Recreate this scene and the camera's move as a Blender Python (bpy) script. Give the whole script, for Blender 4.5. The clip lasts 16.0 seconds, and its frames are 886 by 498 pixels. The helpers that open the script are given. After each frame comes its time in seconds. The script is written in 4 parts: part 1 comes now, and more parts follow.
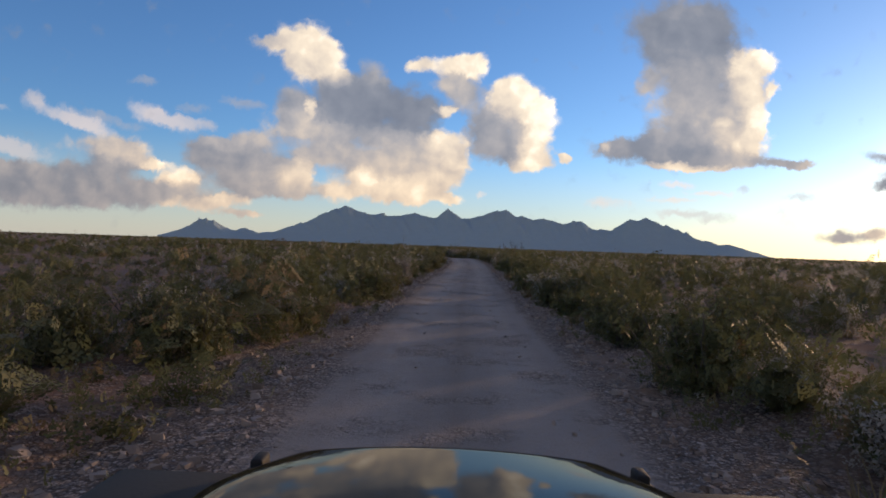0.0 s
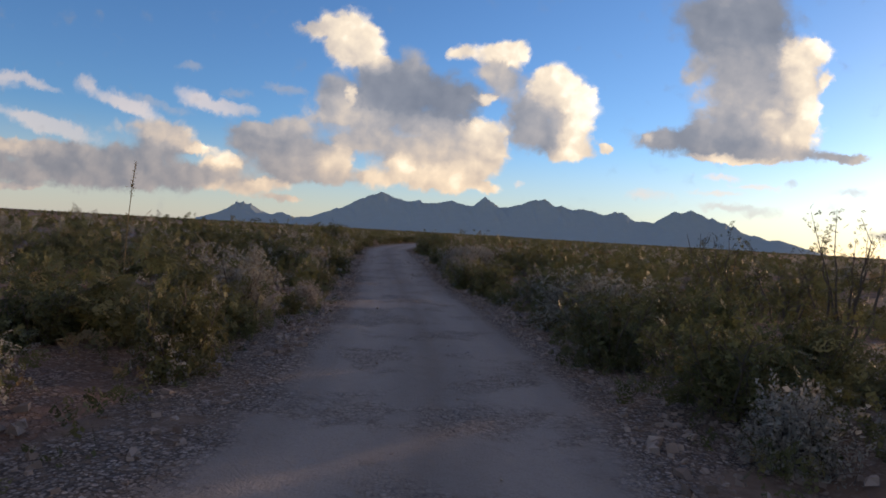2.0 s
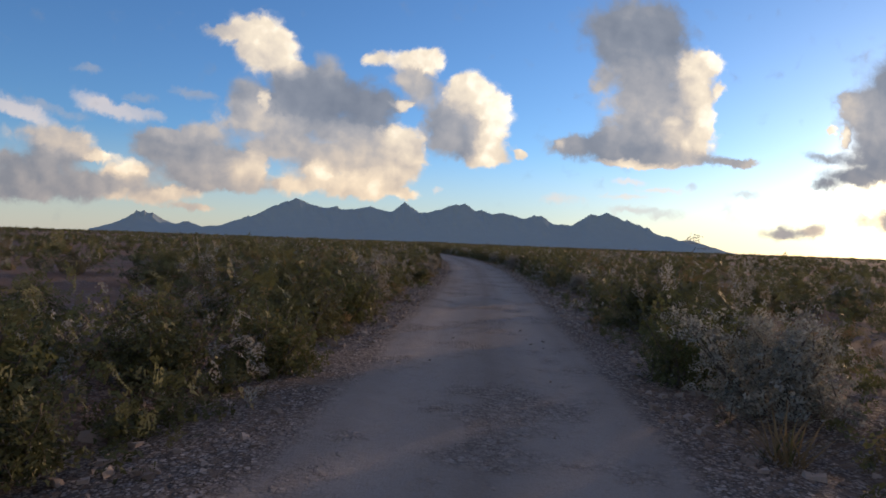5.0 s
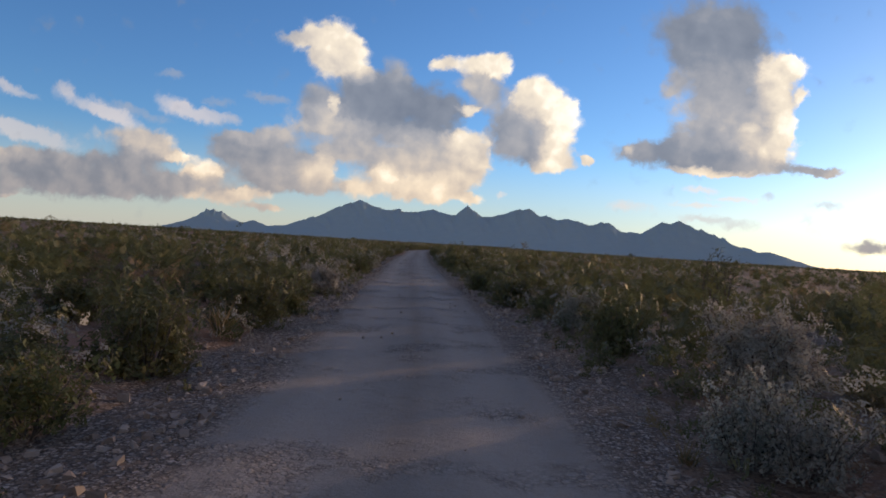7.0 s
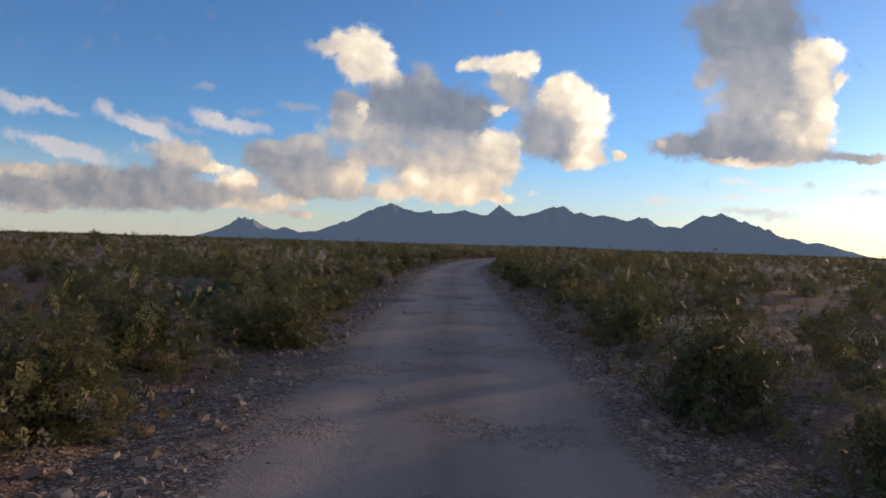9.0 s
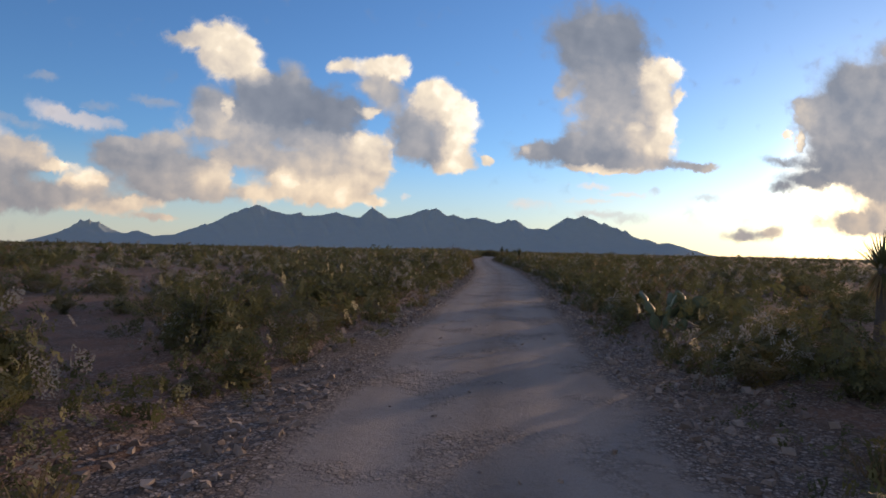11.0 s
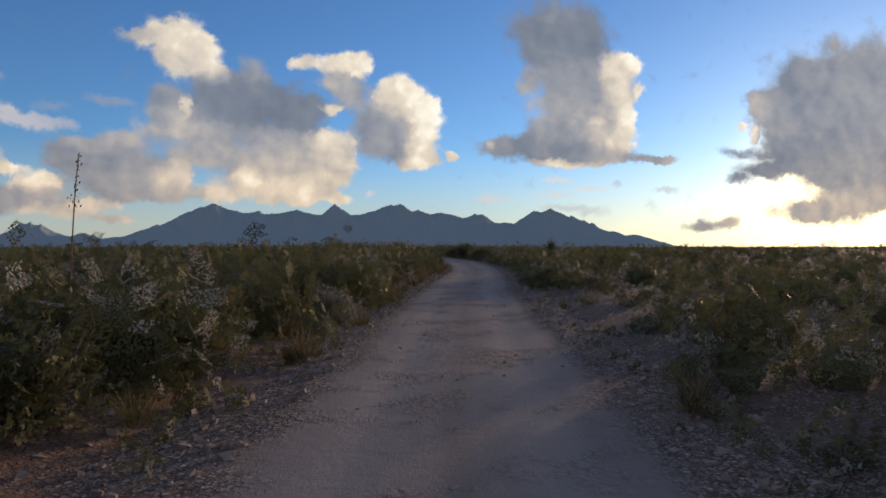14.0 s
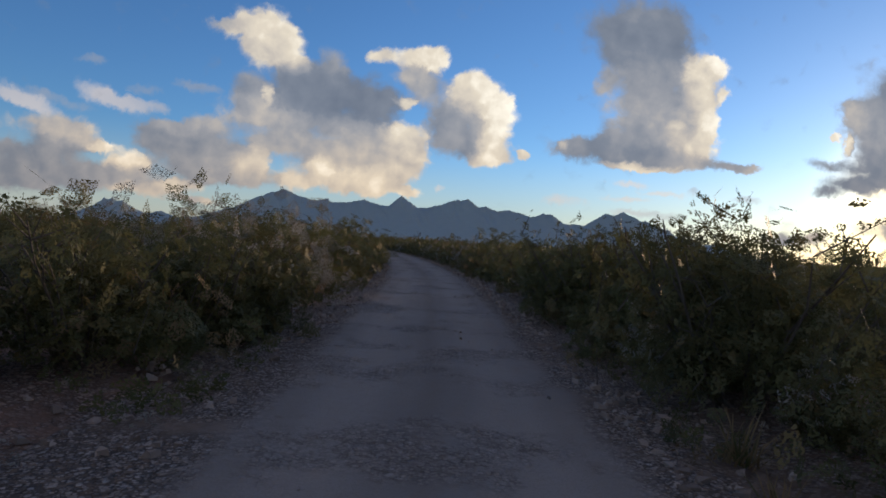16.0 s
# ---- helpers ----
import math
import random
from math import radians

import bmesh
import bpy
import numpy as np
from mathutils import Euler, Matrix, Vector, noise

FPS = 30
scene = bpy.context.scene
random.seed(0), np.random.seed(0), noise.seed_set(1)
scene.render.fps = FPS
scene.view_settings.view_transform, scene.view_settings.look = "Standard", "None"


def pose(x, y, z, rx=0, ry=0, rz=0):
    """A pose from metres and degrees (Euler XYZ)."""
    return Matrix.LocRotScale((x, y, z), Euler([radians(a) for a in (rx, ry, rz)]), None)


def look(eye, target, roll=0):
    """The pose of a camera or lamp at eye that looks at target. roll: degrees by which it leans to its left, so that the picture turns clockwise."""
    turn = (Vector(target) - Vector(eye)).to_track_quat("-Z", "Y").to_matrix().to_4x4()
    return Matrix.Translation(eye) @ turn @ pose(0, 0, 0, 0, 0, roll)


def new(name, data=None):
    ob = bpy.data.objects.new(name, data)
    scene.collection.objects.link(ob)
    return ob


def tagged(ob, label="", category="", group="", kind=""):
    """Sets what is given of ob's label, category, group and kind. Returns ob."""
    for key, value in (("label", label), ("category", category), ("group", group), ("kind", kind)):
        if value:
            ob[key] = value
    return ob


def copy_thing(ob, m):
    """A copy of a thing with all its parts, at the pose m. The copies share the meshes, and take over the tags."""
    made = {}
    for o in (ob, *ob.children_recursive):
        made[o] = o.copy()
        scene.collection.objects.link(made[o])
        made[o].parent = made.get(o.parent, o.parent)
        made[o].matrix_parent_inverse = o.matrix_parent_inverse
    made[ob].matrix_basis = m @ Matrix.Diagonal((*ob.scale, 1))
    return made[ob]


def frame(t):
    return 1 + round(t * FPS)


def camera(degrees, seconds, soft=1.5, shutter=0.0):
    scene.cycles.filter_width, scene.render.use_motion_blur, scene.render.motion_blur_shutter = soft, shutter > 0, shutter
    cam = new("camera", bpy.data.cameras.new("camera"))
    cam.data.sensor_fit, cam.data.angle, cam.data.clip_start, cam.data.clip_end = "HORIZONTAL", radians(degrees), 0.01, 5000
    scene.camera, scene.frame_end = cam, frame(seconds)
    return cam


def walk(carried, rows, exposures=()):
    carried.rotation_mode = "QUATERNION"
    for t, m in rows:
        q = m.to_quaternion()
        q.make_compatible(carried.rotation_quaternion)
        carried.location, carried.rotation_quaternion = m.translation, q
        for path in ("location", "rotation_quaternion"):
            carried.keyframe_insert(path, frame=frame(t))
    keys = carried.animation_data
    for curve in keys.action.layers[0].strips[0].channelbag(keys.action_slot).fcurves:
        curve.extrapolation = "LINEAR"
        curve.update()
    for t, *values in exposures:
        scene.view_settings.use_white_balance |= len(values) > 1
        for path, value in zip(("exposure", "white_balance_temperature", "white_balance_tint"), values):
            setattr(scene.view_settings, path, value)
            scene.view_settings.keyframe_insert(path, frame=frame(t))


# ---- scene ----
cam = camera(70.95, 16.0, soft=1.7, shutter=0.0)

# seconds, eye, yaw to the left, pitch, roll
PATH = [
    (0, (0.00, 0.00, 1.450), 3.30, -0.23, 1.98),
    (0.5, (-0.44, 17.99, 1.450), 1.90, -0.44, 1.30),
    (1, (-0.61, 35.99, 1.450), 1.09, -0.61, 1.43),
    (1.5, (-0.86, 53.99, 1.450), 2.13, -0.70, 1.94),
    (2, (-1.91, 71.96, 1.546), 6.59, -1.45, 3.32),
    (2.5, (-4.92, 89.69, 1.208), 12.45, -1.69, 3.10),
    (3, (-9.15, 107.18, 1.501), 12.74, 1.28, -0.85),
    (3.5, (-12.38, 124.88, 1.467), 7.71, 0.31, -2.25),
    (4, (-13.52, 142.84, 1.450), 1.09, -0.42, -0.20),
    (4.5, (-12.84, 160.82, 1.450), -0.30, -0.50, 1.08),
    (5, (-11.37, 178.76, 1.450), -0.73, -0.54, 2.10),
    (5.5, (-9.88, 196.70, 1.450), -0.39, -0.53, 2.91),
    (6, (-8.98, 214.67, 1.450), 0.49, -0.51, 3.55),
    (6.5, (-9.07, 232.67, 1.450), 1.71, -0.49, 4.07),
    (7, (-10.49, 250.61, 1.450), 5.02, -0.41, 3.58),
    (7.5, (-12.83, 268.45, 1.450), 6.96, -0.33, 2.55),
    (8, (-15.41, 286.27, 1.450), 8.18, -0.31, 1.96),
    (8.5, (-17.83, 304.10, 1.450), 8.35, -0.29, 1.78),
    (9, (-19.87, 321.99, 1.450), 8.03, -0.42, 1.80),
    (9.5, (-22.11, 339.85, 1.450), 7.57, -0.80, 1.85),
    (10, (-24.16, 357.73, 1.450), 3.01, -0.16, 1.08),
    (10.5, (-24.68, 375.71, 1.450), 0.60, 0.06, 1.05),
    (11, (-23.17, 393.70, 1.450), -3.60, 0.14, 1.21),
    (11.5, (-20.40, 411.68, 1.450), -6.60, 0.14, 1.48),
    (12, (-17.57, 429.63, 1.450), -6.00, 0.11, 1.82),
    (12.5, (-15.36, 447.56, 1.450), -3.68, 0.09, 2.15),
    (13, (-13.51, 465.48, 1.450), -3.99, 0.04, 2.50),
    (13.5, (-11.60, 483.37, 1.450), -4.95, -0.12, 1.96),
    (14, (-9.45, 501.24, 1.450), -6.69, -0.18, -0.06),
    (14.5, (-6.70, 519.03, 1.450), -7.98, -0.27, 1.18),
    (15, (-3.39, 536.72, 1.450), -7.35, -0.53, 3.65),
    (15.5, (-1.12, 554.57, 1.450), -4.09, -0.30, 4.35),
    (16, (-0.62, 572.56, 1.450), -0.70, -0.67, 3.41),
]


def aimed(eye, yaw, pitch, roll):
    a, b = radians(yaw), radians(pitch)
    ahead = Vector((-math.sin(a) * math.cos(b), math.cos(a) * math.cos(b), math.sin(b)))
    return look(eye, Vector(eye) + ahead * 10.0, roll)


walk(cam, [(t, aimed(eye, yaw, pitch, roll)) for t, eye, yaw, pitch, roll in PATH], [(0, 0.5, 7000, 13), (2.2, 0.5, 7000, 13), (3, 0.66, 7000, 13), (4, 0.52, 6950, 12), (6.5, 0.46, 6750, 11), (8, 0.5, 6800, 11), (10, 0.5, 6950, 12), (12.4, 0.3, 6900, 11), (13.3, 0.24, 6750, 10), (14.6, 0.24, 6650, 10), (16, 0.22, 6550, 9)])

# ---- sky, clouds and sun ----
SUN_AZ, SUN_EL = 42.6, 5.5  # degrees, clockwise from +y, above the horizon
SKY = 0.15
CLOUD_TONES = ((0.0, (0.13, 0.16, 0.22)), (0.2, (0.18, 0.21, 0.27)), (0.42, (0.30, 0.31, 0.345)), (0.62, (0.47, 0.435, 0.405)), (0.82, (0.66, 0.595, 0.50)), (1.0, (0.92, 0.86, 0.75)))

# cumulus heaps: centre and half size of each billow, in thousandths of the tangent plane towards +y,
# and how much of the low sun it takes, from thick and grey to thin and bright
HEAPS = {
    "knob": [(-358, 328, 26, 11, 0.55), (-316, 326, 33, 23, 0.78), (-282, 322, 37, 25, 0.88), (-266, 292, 34, 32, 0.86), (-290, 292, 33, 26, 0.72),
             (-241, 266, 23, 15, 0.7)],
    "core": [(-180, 263, 25, 29, 0.36), (-212, 238, 68, 31, 0.16), (-146, 218, 70, 39, 0.1), (-100, 211, 37, 26, 0.16), (-230, 214, 53, 30, 0.2),
             (-315, 232, 31, 26, 0.3), (-284, 217, 8, 18, 1.05), (-306, 202, 41, 21, 0.5), (-196, 180, 85, 16, 0.38), (-287, 185, 60, 14, 0.62),
             (-60, 220, 16, 9, 0.95), (-241, 253, 29, 19, 0.3)],
    "skirt": [(-62, 167, 33, 20, 0.8), (-43, 135, 22, 16, 0.84), (-88, 139, 53, 31, 0.62), (-135, 161, 46, 22, 0.5), (-69, 107, 36, 15, 0.75),
             (-226, 93, 36, 20, 0.78), (-187, 107, 21, 18, 0.95), (-164, 82, 47, 14, 0.74), (-114, 93, 48, 18, 0.84), (-86, 79, 35, 11, 0.8),
             (-49, 74, 20, 8, 0.9), (-227, 137, 55, 22, 0.5), (-152, 124, 46, 22, 0.62)],
    "west": [(-402, 129, 72, 34, 0.33), (-457, 138, 38, 23, 0.28), (-362, 109, 55, 32, 0.42), (-325, 102, 23, 24, 0.85), (-423, 154, 40, 12, 0.55),
             (-292, 110, 17, 28, 0.78), (-310, 86, 56, 15, 0.5), (-266, 155, 63, 21, 0.48), (-364, 168, 45, 15, 0.48), (-391, 91, 60, 19, 0.38)],
    "ball": [(-106, 292, 20, 12, 0.85), (-43, 293, 38, 14, 0.88), (-12, 286, 20, 14, 0.95), (-52, 266, 29, 16, 0.55), (-27, 245, 29, 25, 0.42),
             (52, 239, 40, 32, 0.95), (88, 203, 28, 37, 1), (82, 161, 33, 30, 0.82), (27, 189, 46, 41, 0.42), (-2, 194, 28, 29, 0.28),
             (32, 156, 39, 21, 0.32), (77, 138, 37, 11, 0.8), (43, 245, 25, 23, 0.78), (102, 234, 14, 12, 1), (133, 148, 8, 5, 0.85)],
    "column": [(300, 382, 72, 34, 0.24), (293, 339, 67, 36, 0.14), (349, 354, 50, 43, 0.18), (326, 311, 61, 33, 0.26), (254, 273, 23, 16, 0.42),
             (304, 269, 44, 33, 0.45), (321, 226, 47, 36, 0.5), (352, 269, 45, 36, 0.32), (408, 294, 31, 27, 0.92), (434, 306, 19, 14, 1.05),
             (447, 261, 10, 13, 1), (408, 251, 31, 36, 0.72), (422, 208, 22, 39, 1)],
    "foot": [(378, 209, 43, 36, 0.52), (380, 205, 14, 8, 0.95), (399, 179, 36, 27, 0.76), (298, 185, 54, 28, 0.38), (258, 161, 63, 23, 0.22),
             (208, 163, 30, 16, 0.36), (195, 166, 9, 8, 0.95), (324, 161, 70, 21, 0.27), (380, 154, 52, 15, 0.45), (324, 139, 63, 6, 0.85),
             (459, 150, 43, 8, 0.4), (490, 147, 26, 6, 0.6)],
    "bank": [(-629, 150, 59, 17, 0.6), (-586, 132, 40, 19, 0.68), (-628, 114, 70, 20, 0.28), (-536, 116, 25, 9, 0.9), (-500, 97, 33, 15, 0.9),
             (-512, 74, 59, 16, 0.5), (-890, 112, 88, 13, 0.6), (-789, 107, 86, 18, 0.33), (-866, 80, 122, 26, 0.27), (-712, 83, 117, 28, 0.28),
             (-594, 72, 92, 21, 0.33), (-755, 54, 164, 14, 0.33), (-470, 55, 59, 11, 0.68), (-415, 65, 36, 10, 0.75)],
    "rest": [(-389, 44, 40, 5, 0.6), (-888, 40, 66, 6, 0.5), (-1028, 110, 106, 31, 0.42), (-1027, 66, 106, 25, 0.28)],
    "anvil": [(723, 273, 66, 53, 0.3), (782, 310, 60, 54, 0.36), (814, 216, 97, 82, 0.34), (706, 220, 48, 53, 0.4), (673, 242, 20, 21, 0.6),
             (728, 164, 76, 34, 0.28), (670, 132, 48, 12, 0.27), (626, 116, 30, 7, 0.27), (780, 128, 78, 27, 0.42), (632, 206, 8, 7, 1),
             (657, 193, 8, 17, 0.95), (629, 159, 34, 9, 0.28), (888, 201, 92, 106, 0.4), (893, 317, 82, 67, 0.36), (881, 143, 82, 54, 0.45)],
    "low": [(733, 59, 66, 16, 0.55), (803, 62, 67, 25, 0.6), (566, 33, 37, 11, 0.45), (614, 44, 24, 11, 0.6), (893, 86, 92, 25, 0.65)],
}
STREAKS = {
    "slanting": [(-934, 233, 48, 13, 0.6), (-855, 223, 63, 7, 0.55), (-700, 198, 60, 11, 0.65), (-660, 181, 41, 10, 0.8), (-750, 227, 14, 9, 0.5),
             (-620, 193, 53, 7, 0.2), (-547, 202, 35, 13, 0.75), (-513, 189, 25, 10, 0.65), (-483, 190, 20, 8, 0.55), (-858, 158, 90, 11, 0.62),
             (-791, 143, 64, 12, 0.5), (-449, 186, 12, 7, 0.4)],
    "level": [(-376, 224, 22, 7, 0.15), (-416, 229, 20, 6, 0.15), (-481, 215, 28, 7, 0.15), (-559, 258, 23, 6, 0.15), (205, 77, 29, 6, 0.72),
             (309, 110, 24, 4, 0.85), (366, 97, 35, 4, 0.85), (302, 84, 33, 4, 0.8), (359, 59, 30, 7, 0.4), (307, 63, 28, 5, 0.5),
             (413, 104, 9, 5, 0.35), (495, 97, 23, 4, 0.35), (0, 82, 7, 4, 0.8)],
}


class Tree:
    """A small writer of shader nodes: each call adds a node and gives its first output."""

    def __init__(self, tree):
        self.tree = tree

    def add(self, kind, out=0, set_=(), **links):
        node = self.tree.nodes.new(kind)
        for key, value in set_:
            setattr(node, key, value)
        for key, value in links.items():
            slot = node.inputs[int(key[1:])] if key[0] == "_" and key[1:].isdigit() else node.inputs[key]
            if isinstance(value, bpy.types.NodeSocket):
                self.tree.links.new(value, slot)
            else:
                slot.default_value = value
        return node.outputs[out]

    def math(self, op, a, b=0.0, c=0.0, clamp=False):
        return self.add("ShaderNodeMath", 0, (("operation", op), ("use_clamp", clamp)), _0=a, _1=b, _2=c)

    def vec(self, op, a, b=(0, 0, 0), c=(0, 0, 0), out=0):
        return self.add("ShaderNodeVectorMath", out, (("operation", op),), _0=a, _1=b, _2=c)

    def noise(self, p, scale, detail=4.0, rough=0.55, out=0, **more):
        return self.add("ShaderNodeTexNoise", out, (), Vector=p, Scale=scale, Detail=detail, Roughness=rough, **more)

    def range(self, x, a, b, c=0.0, d=1.0, kind="SMOOTHSTEP"):
        return self.add("ShaderNodeMapRange", 0, (("interpolation_type", kind),), _0=x, _1=a, _2=b, _3=c, _4=d)

    def mix(self, fac, a, b, blend="MIX"):
        node = self.tree.nodes.new("ShaderNodeMix")
        node.data_type, node.blend_type = "RGBA", blend
        for slot, value in ((node.inputs[0], fac), (node.inputs[6], a), (node.inputs[7], b)):
            if isinstance(value, bpy.types.NodeSocket):
                self.tree.links.new(value, slot)
            else:
                slot.default_value = value
        return node.outputs[2]


def heap_group(name, rows, grow):
    """A group: a place in, the sums of its billows' density, weight and tone out."""
    g = bpy.data.node_groups.new(name, "ShaderNodeTree")
    g.interface.new_socket("Place", in_out="INPUT", socket_type="NodeSocketVector")
    for title in ("Density", "Weight", "Tone"):
        g.interface.new_socket(title, in_out="OUTPUT", socket_type="NodeSocketFloat")
    n = Tree(g)
    p = g.nodes.new("NodeGroupInput").outputs[0]
    sums = [0.0, 0.0, 0.0]
    for cx, cz, rx, rz, tone in rows:
        rx, rz = rx * grow + 1.0, rz * grow + 1.0
        q = n.vec("MULTIPLY_ADD", p, (1 / rx, 1 / rz, 0), (-cx / rx, -cz / rz, 0))
        w = n.math("SUBTRACT", 1.0, n.vec("DOT_PRODUCT", q, q, out=1), clamp=True)
        w = n.math("MULTIPLY", w, w)
        sums[0] = n.math("ADD", w, sums[0])
        w = n.math("MULTIPLY", w, w)
        sums[1:] = n.math("ADD", w, sums[1]), n.math("MULTIPLY_ADD", w, tone, sums[2])
    end = g.nodes.new("NodeGroupOutput")
    for k in range(3):
        g.links.new(sums[k], end.inputs[k])
    return g


def billows(n, p, heaps, grow):
    """Soft billows round the centres: how dense they lie at p, and their mean tone there."""
    total = None
    for name, rows in heaps.items():
        node = n.tree.nodes.new("ShaderNodeGroup")
        node.node_tree = heap_group(name, rows, grow)
        n.tree.links.new(p, node.inputs[0])
        total = node.outputs[:] if total is None else [n.math("ADD", total[k], node.outputs[k]) for k in range(3)]
    return total[0], n.math("DIVIDE", total[2], n.math("MAXIMUM", total[1], 0.00001))


def warped(n, p, scale, detail, reach):
    off = n.vec("SUBTRACT", n.noise(p, scale, detail, 0.55, out=1), (0.5, 0.5, 0.5))
    return n.vec("MULTIPLY_ADD", off, (*reach, 0.0), p)


def puffs(n, p, detail):
    """Heights of the small rounded heads on the billows."""
    out = None
    for scale, high in ((0.021, 0.6), (0.05, 0.26)):
        cell = n.add("ShaderNodeTexVoronoi", 0, (("feature", "SMOOTH_F1"), ("voronoi_dimensions", "2D")), Vector=p, Scale=scale, Smoothness=0.8)
        rise = n.math("MULTIPLY", n.math("SUBTRACT", 0.42, cell), high)
        out = rise if out is None else n.math("ADD", out, rise)
    return n.math("MULTIPLY_ADD", n.math("SUBTRACT", n.noise(p, 0.022, detail, 0.56), 0.5), 1.3, out)


def build_world():
    world = bpy.data.worlds.new("evening_sky")
    scene.world = world
    world.use_nodes = True
    t = world.node_tree
    t.nodes.clear()
    n = Tree(t)
    sky = n.add("ShaderNodeTexSky", 0, (("sky_type", "NISHITA"), ("sun_disc", False), ("sun_elevation", radians(SUN_EL)),
                ("sun_rotation", radians(SUN_AZ)), ("altitude", 1200.0), ("air_density", 1.0), ("dust_density", 0.7), ("ozone_density", 3.0)))
    sky = n.vec("MULTIPLY", sky, (0.80 * SKY, 0.96 * SKY, 1.20 * SKY))
    way = n.add("ShaderNodeTexCoord", 0)
    x, y, z = (n.add("ShaderNodeSeparateXYZ", k, (), Vector=way) for k in range(3))
    front = n.math("MAXIMUM", y, 0.05)
    place = n.vec("SCALE", n.add("ShaderNodeCombineXYZ", 0, (), X=n.math("DIVIDE", x, front), Y=n.math("DIVIDE", z, front)))
    t.nodes[-1].inputs["Scale"].default_value = 1000.0
    facing = n.math("GREATER_THAN", y, 0.2)
    bent = warped(n, warped(n, warped(n, place, 0.013, 2, (28.0, 20.0)), 0.045, 4, (26.0, 20.0)), 0.13, 4, (11.0, 10.0))
    dense, tone = billows(n, bent, HEAPS, 1.66)
    swirl = warped(n, place, 0.035, 5, (34.0, 26.0))
    heads = puffs(n, swirl, 7)
    calm = warped(n, place, 0.02, 3, (36.0, 28.0))
    rise, sunward = puffs(n, calm, 3.5), puffs(n, n.vec("ADD", calm, (15.0, 6.0, 0.0)), 3.5)
    # sunlit heads have crisper edges, the grey parts fray
    body = n.math("MULTIPLY_ADD", heads, 0.95, dense)
    crisp = n.range(tone, 0.3, 0.85, 1.05, 0.75)
    cover = n.math("MULTIPLY", n.range(n.math("DIVIDE", n.math("SUBTRACT", body, 0.17), crisp), 0.0, 1.0), facing)
    relief = n.math("MULTIPLY", n.math("SUBTRACT", rise, sunward), n.range(tone, 0.1, 0.8, 0.15, 0.3))
    mottle = n.math("MULTIPLY", n.math("SUBTRACT", n.noise(place, 0.017, 5, 0.55), 0.5), 0.34)
    lit = n.math("ADD", n.math("ADD", n.math("MULTIPLY_ADD", tone, 0.98, -0.03), relief), mottle, clamp=True)
    ramp = t.nodes.new("ShaderNodeValToRGB")
    while len(ramp.color_ramp.elements) < len(CLOUD_TONES):
        ramp.color_ramp.elements.new(0.5)
    for e, (at, c) in zip(ramp.color_ramp.elements, CLOUD_TONES):
        e.position, e.color = at, (*c, 1)
    t.links.new(lit, ramp.inputs[0])
    # thin streaks, some of them slanting down to the right
    slant = n.vec("ADD", bent, n.vec("MULTIPLY", n.add("ShaderNodeCombineXYZ", 0, (), Y=n.add("ShaderNodeSeparateXYZ", 0, (), Vector=bent)), (0.0, 0.26, 0.0)))
    veil, hue = None, None
    for p, rows in ((slant, [(cx, cz + 0.26 * cx, rx, rz, k) for cx, cz, rx, rz, k in STREAKS["slanting"]]), (bent, STREAKS["level"])):
        d, k = billows(n, p, {"streaks": rows}, 1.9)
        d = n.range(n.math("MULTIPLY_ADD", heads, 1.0, d), 0.16, 1.3, 0.0, 0.62)
        hue = k if hue is None else n.math("MAXIMUM", hue, k)
        veil = d if veil is None else n.math("MAXIMUM", veil, d)
    veil = n.math("MULTIPLY", veil, facing)
    tint = n.mix(n.range(hue, 0.1, 0.85, kind="LINEAR"), (0.22, 0.27, 0.36, 1), (0.70, 0.595, 0.52, 1))
    # pale evening haze along the horizon
    haze = n.math("MULTIPLY", n.range(z, 0.16, -0.01), 0.62)
    colour = n.mix(haze, sky, n.mix(n.range(x, 0.05, 0.72), (0.46, 0.455, 0.445, 1), (0.95, 0.82, 0.58, 1)))
    # the glow round the low sun
    a, b = radians(SUN_AZ), radians(SUN_EL - 2.0)
    near = n.vec("DOT_PRODUCT", way, (math.sin(a) * math.cos(b), math.cos(a) * math.cos(b), math.sin(b)), out=1)
    glow = n.range(near, 0.972, 0.9992)
    colour = n.mix(n.math("MULTIPLY", n.math("MULTIPLY", glow, glow), 0.9), colour, (2.2, 1.7, 0.95, 1))
    colour = n.mix(veil, colour, tint)
    low = n.range(z, 0.20, 0.04, 0.0, 0.8)
    cloud = n.mix(low, ramp.outputs[0], (1.0, 0.90, 0.80, 1.0), "MULTIPLY")
    colour = n.mix(cover, colour, cloud)
    # unseen front-lit broken cloud added overhead and behind to brighten and warm the ground
    ax = n.math("ABSOLUTE", n.math("DIVIDE", x, front))
    beyond = n.math("MAXIMUM", n.math("MAXIMUM", n.range(ax, 1.25, 1.6), n.range(n.math("DIVIDE", z, front), 0.55, 0.8)), n.math("SUBTRACT", 1.0, facing))
    rest = n.math("MULTIPLY", n.range(n.noise(way, 2.6, 6, 0.58), 0.45, 0.60), n.math("MULTIPLY", beyond, n.range(z, -0.02, 0.06)))
    colour = n.mix(rest, colour, n.mix(n.noise(way, 5.0, 4), (0.165, 0.15, 0.145, 1), (0.35, 0.265, 0.195, 1)))
    back = n.add("ShaderNodeBackground", 0, (), Color=colour, Strength=1.0)
    t.links.new(back, n.tree.nodes.new("ShaderNodeOutputWorld").inputs[0])


